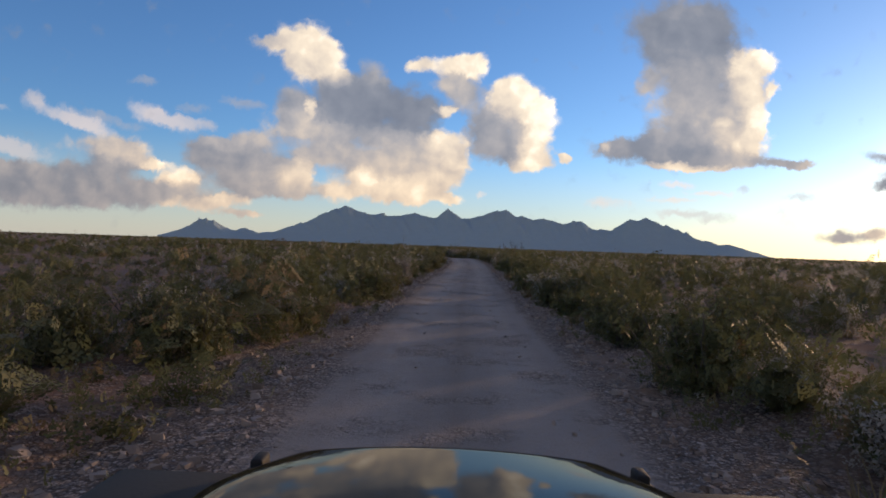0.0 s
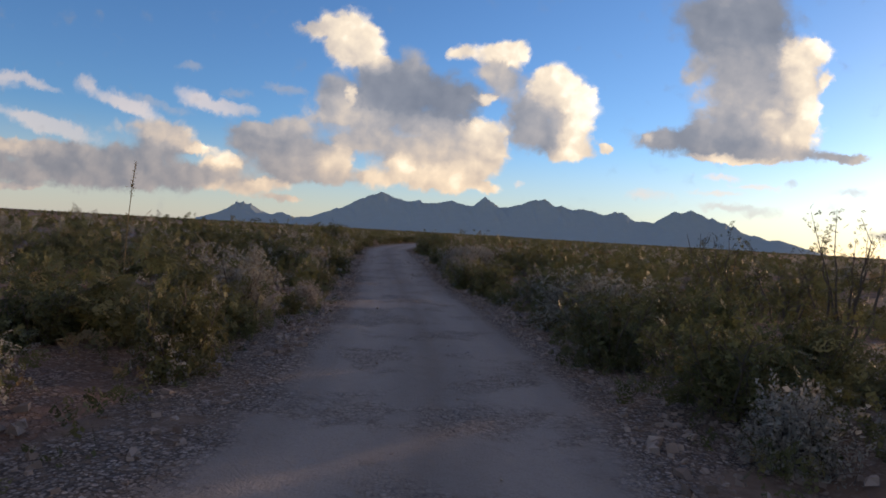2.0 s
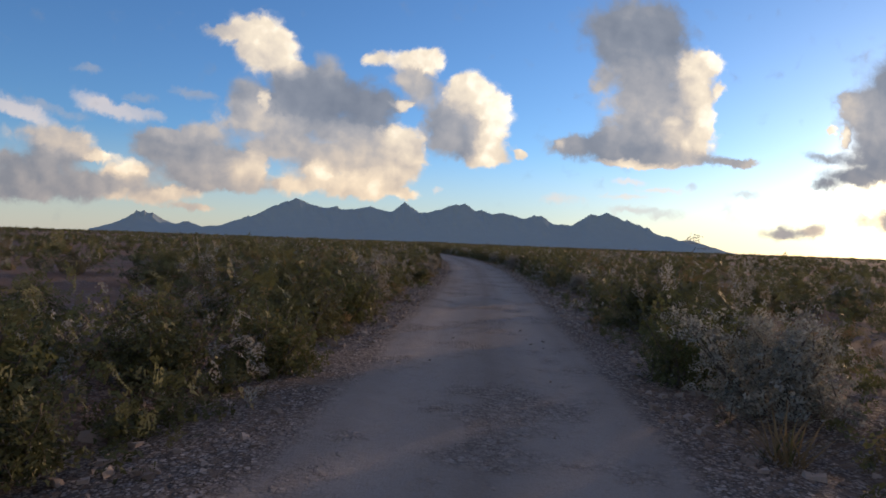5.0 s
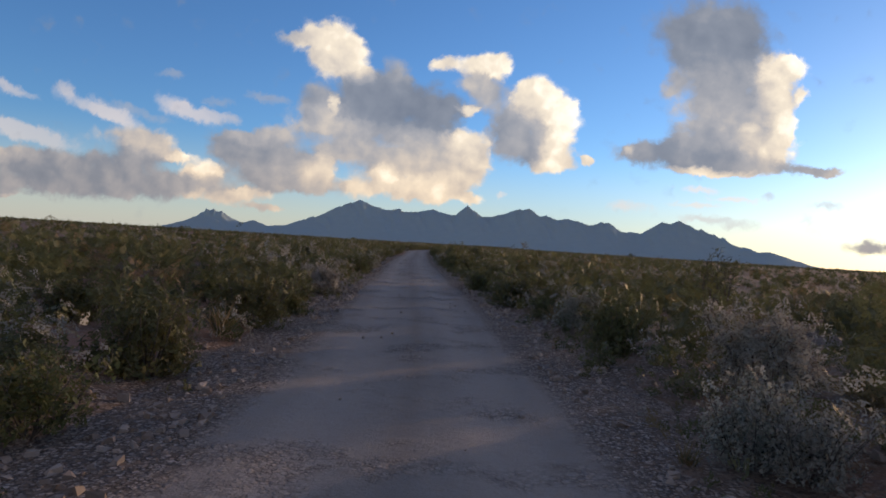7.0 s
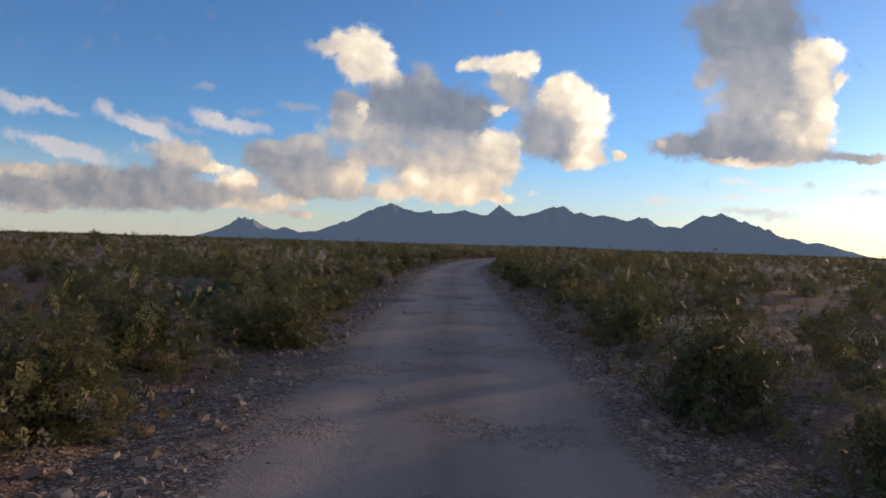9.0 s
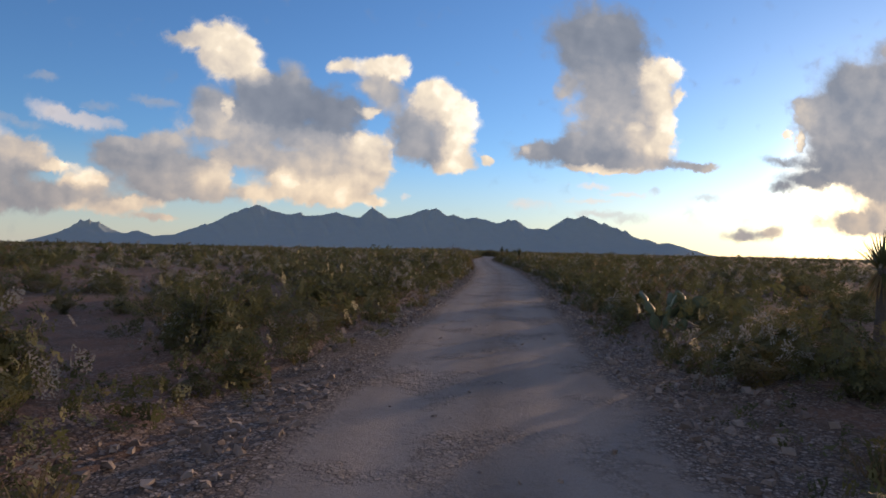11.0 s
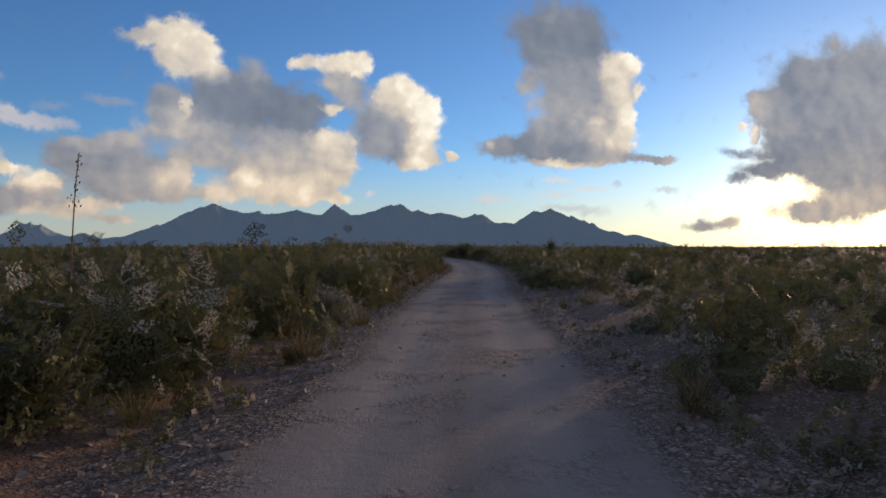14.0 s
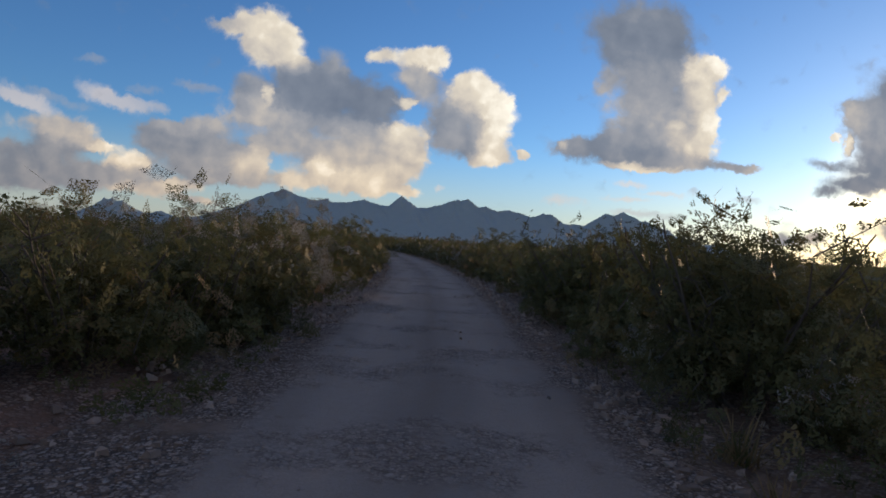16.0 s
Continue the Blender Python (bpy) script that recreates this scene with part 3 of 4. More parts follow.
def twigs_of(r, lines, n, long):
    at = along_lines(r, lines, n, 0.35, 0.0)
    a, _ = frames(r, n, 0.9)
    f = np.linspace(0, 1, 2)[None, :, None]
    return at[:, None] + a[:, None] * long * f


def join(*parts):
    vs, fs, n = [], [], 0
    for v, f in parts:
        vs.append(v), fs.append(f + n)
        n += len(v)
    return np.concatenate(vs), np.concatenate(fs)


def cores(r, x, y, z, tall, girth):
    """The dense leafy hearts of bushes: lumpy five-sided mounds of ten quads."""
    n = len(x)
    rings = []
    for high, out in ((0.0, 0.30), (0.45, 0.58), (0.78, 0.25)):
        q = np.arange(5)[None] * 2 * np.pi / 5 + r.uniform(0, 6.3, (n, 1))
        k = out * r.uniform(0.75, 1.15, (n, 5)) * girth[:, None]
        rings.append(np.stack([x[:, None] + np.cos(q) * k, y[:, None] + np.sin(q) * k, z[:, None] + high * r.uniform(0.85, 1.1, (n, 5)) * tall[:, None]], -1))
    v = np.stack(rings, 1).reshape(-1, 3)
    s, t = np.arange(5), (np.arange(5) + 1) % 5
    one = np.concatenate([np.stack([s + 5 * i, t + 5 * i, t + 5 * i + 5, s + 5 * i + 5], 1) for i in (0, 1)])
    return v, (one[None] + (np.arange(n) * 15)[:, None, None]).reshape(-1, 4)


def bush_parts(seed, stems, spread, leaves, long, wide, stray, twigs=30, up=0.3, start=0.3, droop=0.0):
    """The branches and the foliage of one bush, a metre high."""
    r = np.random.RandomState(seed)
    lines = bush_lines(r, stems, spread, droop=droop, top=0.80)
    shoots = twigs_of(r, lines, twigs, 0.15)
    wood = join(tubes(lines, np.stack([r.uniform(0.008, 0.014, stems), np.full(stems, 0.003)], 1)),
                tubes(shoots, np.tile([0.005, 0.002], (twigs, 1))))
    n = leaves // 4
    az, el = r.uniform(0, 2 * np.pi, 2 * n), np.arcsin(r.uniform(-0.1, 0.97, 2 * n))
    lobes = sum(np.sin(az * k + el * j + r.uniform(0, 6.3)) for k, j in ((2, 3), (3, -4), (5, 6))) / 3
    rad = r.uniform(0.3, 1, 2 * n) ** 0.4 * (0.82 + 0.26 * lobes)
    wide_ = 0.58
    dome = np.stack([np.cos(az) * np.cos(el) * rad * wide_, np.sin(az) * np.cos(el) * rad * wide_, 0.08 + 0.84 * np.maximum(np.sin(el), 0) * rad], 1)
    # leafy sprigs stand out of the dome all over
    foot, lift = dome[r.randint(0, len(dome), 26)], frames(r, 26, 1.6)[0] * r.uniform(0.07, 0.19, (26, 1))
    f = r.uniform(0, 1, (26, 12, 1))
    sprigs = (foot[:, None] + lift[:, None] * f + r.normal(0, 0.016, (26, 12, 3)) * (1.2 - f)).reshape(-1, 3)
    wood = join(wood, tubes(np.stack([foot - lift * 0.8, foot + lift], 1), np.tile([0.004, 0.0015], (26, 1))))
    at = np.concatenate([dome, along_lines(r, lines, n, start, stray), along_lines(r, shoots, n, 0.1, stray * 0.7)])
    at[:, 2] = np.maximum(at[:, 2], r.uniform(0.02, 0.1, len(at)))
    inner = dome[: leaves // 7] * (0.62, 0.62, 0.8)
    return wood, join(leaf_quads(r, at, long, wide, up), leaf_quads(r, sprigs, long * 0.42, wide * 0.5, 0.8), leaf_quads(r, inner, long * 2.2, wide * 2.6, up))


KINDS = {
    "creosote": (dict(stems=14, spread=0.78, leaves=1000, long=0.095, wide=0.055, stray=0.06, twigs=40, start=0.15), M_CREO),
    "sage": (dict(stems=14, spread=0.82, leaves=2000, long=0.075, wide=0.05, stray=0.05, twigs=36, start=0.25, up=0.7), M_SAGE),
    "thorn": (dict(stems=12, spread=0.82, leaves=1000, long=0.095, wide=0.052, stray=0.07, twigs=60, start=0.18, droop=0.06), M_THORN),
}
WORDS = {
    "creosote": ("creosote_bush", "dark olive-green creosote bush with thin stems on gravelly soil", "bush"),
    "sage": ("silver_bush", "pale silver-grey leafy desert bush beside the gravel road", "bush"),
    "thorn": ("thorn_bush", "dull green twiggy thorn bush on stony desert ground", "bush"),
}


def bush_model(kind, seed):
    """A bush with its parts, a metre high, to be copied."""
    shape, leaf = KINDS[kind]
    wood, green = bush_parts(seed, **shape)
    name, label, category = WORDS[kind]
    root = new(name)
    root.empty_display_size = 0.2
    for part_name, (v, f), m, smooth in (("woody_frame", wood, M_BARK, True), ("foliage", green, leaf, False)):
        ob = new(part_name, mesh_of(part_name, v, f, [m], smooth=smooth))
        ob.parent = root
    return tagged(root, label, category, "scrub along the road")


def blade_fan(r, n, long, wide, low, high, bend, k=4):
    """Narrow blades that arch out from one foot; quads."""
    az, tilt = r.uniform(0, 2 * np.pi, n), r.uniform(low, high, n)
    size = r.uniform(0.6, 1.0, n) * long
    f = np.linspace(0, 1, k)[None]
    ang = tilt[:, None] + bend * r.uniform(0.3, 1.2, n)[:, None] * f
    out = np.cumsum(np.sin(ang), 1) / k * size[:, None]
    up = np.cumsum(np.cos(ang), 1) / k * size[:, None]
    c, s = np.cos(az)[:, None], np.sin(az)[:, None]
    mid = np.stack([c * out, s * out, up], -1)
    w = (wide * (1 - f**1.5) + 0.001)[..., None] * np.stack([-s + 0 * f, c + 0 * f, 0 * c + 0 * f], -1)
    v = np.stack([mid - w, mid + w], 2).reshape(-1, 3)
    b = (np.arange(n)[:, None] * k + np.arange(k - 1)[None]).ravel() * 2
    return v, np.stack([b, b + 1, b + 3, b + 2], 1)


def grass_model(seed):
    r = np.random.RandomState(seed)
    v, f = blade_fan(r, 70, 0.55, 0.007, 0.05, 0.75, 0.8)
    v[:, :2] += np.repeat(r.normal(0, 0.05, (70, 2)), 8, 0)
    ob = new("grass_tuft", mesh_of("grass_tuft", v, f, [M_STRAW], smooth=False))
    return tagged(ob, "dry straw-coloured bunch grass on the road's edge", "grass", "tufts along the road")


def set_down(model, x, y, size, turn, lift=0.0, wide=1.0):
    z = float(land(x, y)) + lift
    m = Matrix.Translation((x, y, z)) @ Matrix.Rotation(turn, 4, "Z") @ Matrix.Diagonal((size * wide, size * wide, size, 1))
    return copy_thing(model, m @ Matrix.Diagonal([1 / s for s in model.scale] + [1]))


MODELS = {k: [bush_model(k, 11 + 7 * i + len(k)) for i in range(4)] for k in KINDS}
TUFTS = [grass_model(50 + i) for i in range(3)]
used = set()


def put_bush(kind, u, y, size, wide=1.0, which=0, turn=0.0):
    """A bush at u metres to the right of the road's middle."""
    model = MODELS[kind][which % 4]
    x = float(middle(y)) + u
    if model.name in used:
        return set_down(model, x, y, size, turn, wide=wide)
    used.add(model.name)
    model.matrix_basis = Matrix.Translation((x, y, float(land(x, y)))) @ Matrix.Rotation(turn, 4, "Z") @ Matrix.Diagonal((size * wide, size * wide, size, 1))
    return model


# bushes that stand out along the drive: kind, metres right of the middle, y, height, girth
STRETCHES = []
STRETCHES.append([
    ("creosote", -3.47, 7.7, 0.71, 1.60), ("thorn", -2.66, 10.0, 0.88, 1.32), ("creosote", -4.14, 6.3, 1.01, 0.90), ("creosote", 2.59, 9.9, 0.93, 1.06),
    ("sage", 3.02, 17.5, 0.87, 1.11), ("sage", 2.98, 8.5, 0.58, 1.09), ("thorn", 4.49, 10.5, 1.11, 1.16), ("sage", 3.54, 6.6, 0.67, 0.93),
    ("creosote", -2.88, 22.5, 1.13, 1.52), ("creosote", -3.69, 24.6, 0.98, 1.13), ("thorn", -3.09, 29.0, 1.11, 1.01), ("sage", 3.15, 24.4, 0.76, 0.93),
    ("thorn", 2.92, 27.4, 1.10, 0.85), ("creosote", -3.37, 44.1, 1.11, 1.02), ("creosote", -2.84, 49.9, 1.14, 1.08), ("thorn", 3.12, 44.3, 1.12, 0.93),
    ("sage", 4.41, 43.7, 0.76, 1.11), ("creosote", 2.55, 61.0, 1.08, 0.82), ("thorn", 3.64, 61.0, 1.19, 0.91), ("creosote", -3.92, 61.9, 1.03, 1.24),
    ("sage", 3.00, 83.2, 1.52, 1.47),
])
STRETCHES.append([
    ("sage", -3.04, 81.9, 1.46, 0.94), ("sage", 3.24, 97.9, 1.69, 1.60), ("creosote", -2.43, 82.9, 0.62, 0.93), ("creosote", -3.80, 78.6, 0.85, 1.28),
    ("thorn", 4.11, 87.6, 1.54, 1.58), ("thorn", 3.96, 80.8, 1.31, 1.02), ("creosote", 3.58, 78.1, 1.17, 0.79), ("sage", 2.47, 93.6, 1.52, 0.60),
    ("sage", 2.55, 97.0, 1.55, 0.63), ("thorn", 2.47, 94.3, 1.29, 0.60), ("creosote", 2.54, 98.8, 1.56, 0.60), ("sage", -2.46, 97.0, 1.29, 0.60),
    ("sage", -3.00, 94.9, 1.14, 0.60), ("creosote", -2.63, 94.7, 1.35, 0.80), ("thorn", -2.50, 98.9, 1.37, 0.60), ("sage", -3.91, 112.1, 1.26, 0.63),
    ("creosote", -5.44, 117.1, 1.64, 0.95), ("thorn", 2.60, 113.9, 1.40, 0.72), ("creosote", 2.61, 112.3, 1.31, 0.78), ("creosote", -6.65, 130.7, 1.60, 0.89),
    ("creosote", 2.52, 132.4, 0.97, 0.83),
])
STRETCHES.append([
    ("thorn", 2.58, 130.7, 0.89, 0.85), ("creosote", 2.64, 135.5, 0.84, 0.77), ("sage", 2.51, 147.7, 0.57, 1.50), ("creosote", 2.54, 150.0, 0.52, 1.30),
    ("creosote", -2.65, 151.7, 1.22, 0.93), ("thorn", -3.08, 148.8, 1.26, 0.91), ("creosote", -3.19, 147.3, 1.29, 0.67), ("sage", -2.94, 238.2, 0.85, 0.60),
    ("sage", -3.25, 245.9, 1.33, 0.62), ("creosote", 2.91, 242.7, 1.18, 0.85), ("thorn", 3.09, 239.3, 1.26, 0.99), ("sage", 2.41, 255.2, 0.84, 0.69),
    ("sage", 2.66, 254.9, 0.70, 0.90), ("creosote", 2.81, 259.6, 1.20, 0.83), ("creosote", -2.66, 256.5, 1.18, 0.99), ("sage", -3.36, 280.3, 1.18, 1.10),
    ("creosote", -3.36, 275.9, 0.72, 0.97), ("creosote", 2.54, 273.5, 1.02, 0.85), ("thorn", 2.52, 272.9, 0.98, 0.67), ("creosote", 4.52, 291.1, 1.62, 0.78),
    ("creosote", 6.10, 313.5, 2.00, 0.60),
])
STRETCHES.append([
    ("thorn", 2.66, 292.7, 1.18, 0.99), ("creosote", -3.36, 296.6, 1.19, 1.16), ("sage", -3.19, 308.8, 0.42, 0.78), ("sage", -3.17, 309.3, 0.45, 0.69),
    ("sage", -3.19, 318.3, 0.66, 1.08), ("sage", -3.26, 322.2, 0.56, 1.16), ("creosote", -3.35, 312.0, 0.99, 1.07), ("creosote", 2.82, 320.9, 1.51, 1.04),
    ("sage", 2.96, 314.2, 1.07, 0.76), ("sage", -2.82, 332.5, 0.61, 0.88), ("sage", -3.14, 330.9, 0.56, 0.93), ("creosote", -2.90, 337.4, 1.16, 1.30),
    ("creosote", -3.29, 328.1, 1.03, 1.02), ("sage", 3.18, 330.9, 0.64, 0.83), ("thorn", 2.83, 331.8, 0.95, 0.82), ("sage", 3.49, 329.5, 0.50, 1.49),
    ("creosote", -2.59, 348.1, 0.94, 1.04), ("sage", -3.35, 348.9, 0.86, 0.93), ("creosote", 2.60, 348.9, 1.29, 0.78), ("thorn", 2.63, 345.8, 1.35, 0.80),
    ("creosote", -2.66, 356.1, 1.37, 0.85),
])
STRETCHES.append([
    ("creosote", -2.91, 366.4, 1.28, 0.78), ("thorn", -2.79, 371.6, 1.40, 0.82), ("creosote", 3.51, 370.7, 1.63, 0.89), ("thorn", 2.66, 363.3, 1.34, 0.64),
    ("thorn", -3.33, 453.0, 1.44, 0.60), ("creosote", -3.41, 456.4, 1.41, 0.60), ("creosote", 2.61, 463.8, 1.04, 0.99), ("creosote", -2.95, 470.5, 1.28, 0.60),
    ("thorn", -2.93, 471.9, 1.35, 0.60), ("creosote", -2.57, 477.3, 0.96, 0.62), ("creosote", 4.2, 480.4, 1.2, 0.9), ("sage", 3.28, 479.3, 1.12, 0.69),
    ("thorn", -2.93, 490.4, 1.38, 0.63), ("creosote", -3.28, 494.9, 1.34, 0.64), ("thorn", -3.86, 507.3, 1.44, 0.62), ("sage", -2.64, 513.5, 0.97, 1.04),
    ("creosote", -4.36, 510.8, 1.42, 0.61), ("thorn", -3.19, 526.3, 1.52, 0.72), ("creosote", -2.88, 528.0, 1.35, 0.61), ("creosote", -3.06, 561.8, 1.96, 1.11),
    ("creosote", 3.13, 567.3, 2.00, 1.17),
])
STRETCHES.append([
    ("thorn", -3.51, 544.4, 1.33, 0.69), ("creosote", -2.56, 549.0, 1.31, 0.69), ("creosote", 2.98, 578.5, 2.50, 1.00), ("thorn", -2.54, 559.2, 1.30, 0.65),
    ("sage", -2.43, 562.5, 0.94, 0.69), ("thorn", 4.21, 571.1, 1.84, 0.93), ("thorn", 3.07, 585.2, 2.50, 1.00), ("creosote", 3.71, 582.5, 2.50, 1.00),
    ("thorn", 4.68, 580.5, 1.91, 1.00), ("thorn", -3.28, 578.5, 1.82, 1.00), ("creosote", -2.53, 581.3, 1.79, 1.00), ("creosote", -2.93, 580.1, 1.88, 1.00),
])
STRETCHES.append([
    ("thorn", 3.5, 454.3, 0.95, 1.1), ("sage", 2.75, 457.0, 0.7, 1.1), ("creosote", 3.9, 456.6, 1.0, 1.0), ("thorn", 6.9, 547.0, 1.1, 1.1), ("creosote", 5.6, 547.6, 1.0, 1.1),
    ("thorn", 3.3, 590.0, 2.1, 1.2), ("creosote", 4.2, 588.0, 2.3, 1.2),
])
STRETCHES.append([
    ("thorn", -4.3, 472.6, 2.0, 1.1), ("creosote", -4.6, 474.8, 1.95, 1.1), ("thorn", -3.4, 470.0, 1.25, 1.0), ("creosote", -3.5, 476.5, 1.55, 1.1), ("thorn", -3.6, 480.0, 1.6, 1.0),
    ("thorn", -3.6, 112.4, 1.95, 1.0), ("creosote", -3.9, 114.5, 1.85, 1.1), ("sage", -3.0, 110.7, 1.35, 0.9), ("sage", -2.9, 112.2, 0.9, 1.0),
    ("creosote", 3.0, 121.0, 2.0, 0.9), ("thorn", 3.7, 116.0, 1.85, 1.2), ("creosote", 3.5, 113.8, 1.7, 1.2), ("sage", 3.2, 119.0, 1.4, 0.9),
])
STRETCHES.append([
    ("thorn", -5.4, 372.0, 1.6, 1.0), ("creosote", -6.6, 374.5, 1.7, 1.1), ("sage", -4.2, 376.0, 1.4, 1.0), ("thorn", -7.8, 371.5, 1.75, 1.1), ("creosote", -4.8, 380.0, 1.6, 1.0),
    ("thorn", -9.2, 376.0, 1.8, 1.0), ("creosote", -6.0, 384.0, 1.7, 1.1), ("thorn", -3.6, 383.0, 1.35, 1.0), ("creosote", -8.6, 381.0, 1.7, 1.0),
    ("thorn", 3.4, 366.5, 1.35, 1.15), ("creosote", 4.6, 368.0, 1.5, 1.15), ("thorn", 3.6, 374.0, 1.4, 1.1), ("sage", 4.4, 371.6, 1.3, 1.1), ("creosote", 3.2, 378.5, 1.3, 1.1),
])
MARKS = [row for rows in STRETCHES for row in rows]

# bare stony spots round the dead shrubs and rosettes
BARE = [(-4.1, 293.7, 0.7), (-3.3, 291.6, 0.9), (-2.7, 290.2, 0.8), (-3.8, 365.0, 0.9), (-4.2, 331.9, 0.9)]


def bare(u, y):
    return np.any([np.hypot(u - bu, y - by) < br for bu, by, br in BARE], axis=0)


rng = np.random.RandomState(4)
for i, (kind, u, y, size, wide) in enumerate(MARKS):
    put_bush(kind, u, y, size, max(wide, 0.85), i, i * 2.1)


def tall_here(u, y):
    """How high the scrub grows: higher in the wash and where the drive ends."""
    return 0.94 + 0.2 * math.exp(-(((y - 98) / 14) ** 2)) + 0.4 * float(step(y, 560, 590)) + 0.25 * float(step(y, 425, 460)) * (u < 0)


# the row of bushes that lines the road
free = {"creosote": 105, "sage": 55, "thorn": 85}
y = 4.0
while y < 690 and sum(free.values()):
    for s in (-1, 1):
        if rng.uniform() < 0.80:
            kind = ("creosote", "thorn", "sage")[int(np.searchsorted([0.45, 0.80], rng.uniform()))]
            u = s * (2.25 + abs(rng.normal(0, 0.7)))
            if free[kind] > 0 and not bare(u, y) and all(abs(u - mu) + abs(y - my) > 1.0 for _, mu, my, _, _ in MARKS):
                free[kind] -= 1
                put_bush(kind, u, y, tall_here(u, y) * rng.uniform(0.6, 1.45), rng.uniform(0.85, 1.25), rng.randint(4), rng.uniform(0, 6.3))
    y += rng.uniform(1.2, 2.9)

# darker bushes behind the stony verge on the shaded side, but for the open banks
OPEN_BANKS = ((98, 136), (324, 336), (356, 370), (445, 458))
for y in np.arange(5, 600, 2.7):
    u = -(3.5 + abs(rng.normal(0, 0.9)))
    if not bare(u, y) and not any(low < y < high for low, high in OPEN_BANKS):
        put_bush(("thorn", "creosote")[rng.randint(2)], u, y, tall_here(u, y) * rng.uniform(0.75, 1.25), rng.uniform(0.9, 1.25), rng.randint(4), rng.uniform(0, 6.3))

# a closer hedge on the shaded side towards the end
for low, high in ((470, 512), (532, 574)):
    for y in np.arange(low, high, 1.9):
        u = -(3.0 + abs(rng.normal(0, 0.35)))
        if not bare(u, y):
            put_bush(("thorn", "creosote")[rng.randint(2)], u, y, rng.uniform(0.9, 1.4), rng.uniform(0.9, 1.15), rng.randint(4), rng.uniform(0, 6.3))

for i, model in enumerate(TUFTS):
    model.matrix_basis = Matrix.Translation((float(middle(9 + 3 * i)) - 2.6, 9 + 3 * i, float(land(middle(9 + 3 * i) - 2.6, 9 + 3 * i))))
for i in range(240):
    y = rng.uniform(3, 680)
    u = rng.choice([-1, 1]) * (1.95 + abs(rng.normal(0, 0.5)))
    set_down(TUFTS[i % 3], float(middle(y)) + u, y, rng.uniform(0.45, 1.1), rng.uniform(0, 6.3))


for i in range(96):
    y, u = rng.uniform(438, 552), -(1.85 + abs(rng.normal(0, 0.6)))
    set_down(TUFTS[i % 3], float(middle(y)) + u, y, rng.uniform(0.8, 1.4), rng.uniform(0, 6.3))


# ---- scrub that nobody could count ----
def scrub(name, label, low, high, count, quads, seed, size=1.0, gap=0.0, hearts=True, mix=(0.42, 0.76, 0.93)):
    """Bushes between two distances from the road, joined into one mesh of leaf clumps."""
    r = np.random.RandomState(seed)
    y = r.uniform(-8, 700 + high * 1.2, count) - high * 0.05
    u = r.choice([-1, 1], count) * (low + (high - low) * r.uniform(0, 1, count) ** 1.15)
    keep = (bumps(u, y, 19, 21) + r.normal(0, 0.5, count) > gap) & ~bare(u, y)
    y, u = y[keep], u[keep]
    x = middle(y) + u
    n = len(x)
    tall = (0.75 + 0.18 * np.exp(-(((y - 98) / 14) ** 2)) + 0.4 * step(y, 560, 590) + 0.2 * step(y, 425, 460) * (u < 0)) * (0.45 + 1.0 * r.uniform(0, 1, n) ** 1.4) * size
    girth = tall * r.uniform(0.65, 1.05, n)
    z = land(x, y)
    kind = np.searchsorted(mix, r.uniform(0, 1, n))
    # clumps on a rough dome
    az, el = r.uniform(0, 2 * np.pi, (n, quads)), np.arcsin(r.uniform(0.02, 1, (n, quads)))
    rad = r.uniform(0.45, 1.0, (n, quads)) ** 0.5 * (1 + 0.25 * np.sin(az * 3 + r.uniform(0, 6, (n, 1))))
    at = np.stack([x[:, None] + np.cos(az) * np.cos(el) * rad * girth[:, None], y[:, None] + np.sin(az) * np.cos(el) * rad * girth[:, None],
                   z[:, None] + 0.04 + np.sin(el) * rad * tall[:, None]], -1).reshape(-1, 3)
    big = np.repeat(np.sqrt(tall * girth) / math.sqrt(quads) * 2.0, quads)[:, None]
    a, b = frames(r, len(at), 0.35)
    k = r.uniform(0.6, 1.4, (len(at), 1)) * big
    v = np.stack([at - a * k * 0.6, at + b * k * 0.38, at + a * k * 0.6, at - b * k * 0.38], 1).reshape(-1, 3)
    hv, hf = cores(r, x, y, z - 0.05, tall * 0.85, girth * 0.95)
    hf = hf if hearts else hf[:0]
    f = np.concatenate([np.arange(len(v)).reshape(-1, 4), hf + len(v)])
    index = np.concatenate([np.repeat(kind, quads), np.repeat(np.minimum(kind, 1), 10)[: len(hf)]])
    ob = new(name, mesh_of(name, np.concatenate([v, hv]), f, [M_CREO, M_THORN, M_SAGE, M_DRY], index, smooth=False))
    return tagged(ob, label, "scrub", kind="stuff")


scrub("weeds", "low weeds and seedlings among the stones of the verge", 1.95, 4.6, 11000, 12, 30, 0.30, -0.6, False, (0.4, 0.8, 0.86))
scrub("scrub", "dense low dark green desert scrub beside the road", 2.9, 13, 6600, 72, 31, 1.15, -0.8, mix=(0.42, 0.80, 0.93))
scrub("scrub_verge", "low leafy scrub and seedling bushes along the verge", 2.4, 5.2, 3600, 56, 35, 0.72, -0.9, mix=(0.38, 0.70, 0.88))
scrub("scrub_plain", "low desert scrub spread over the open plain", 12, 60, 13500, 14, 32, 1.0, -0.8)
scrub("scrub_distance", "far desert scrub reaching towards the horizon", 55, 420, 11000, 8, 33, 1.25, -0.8)


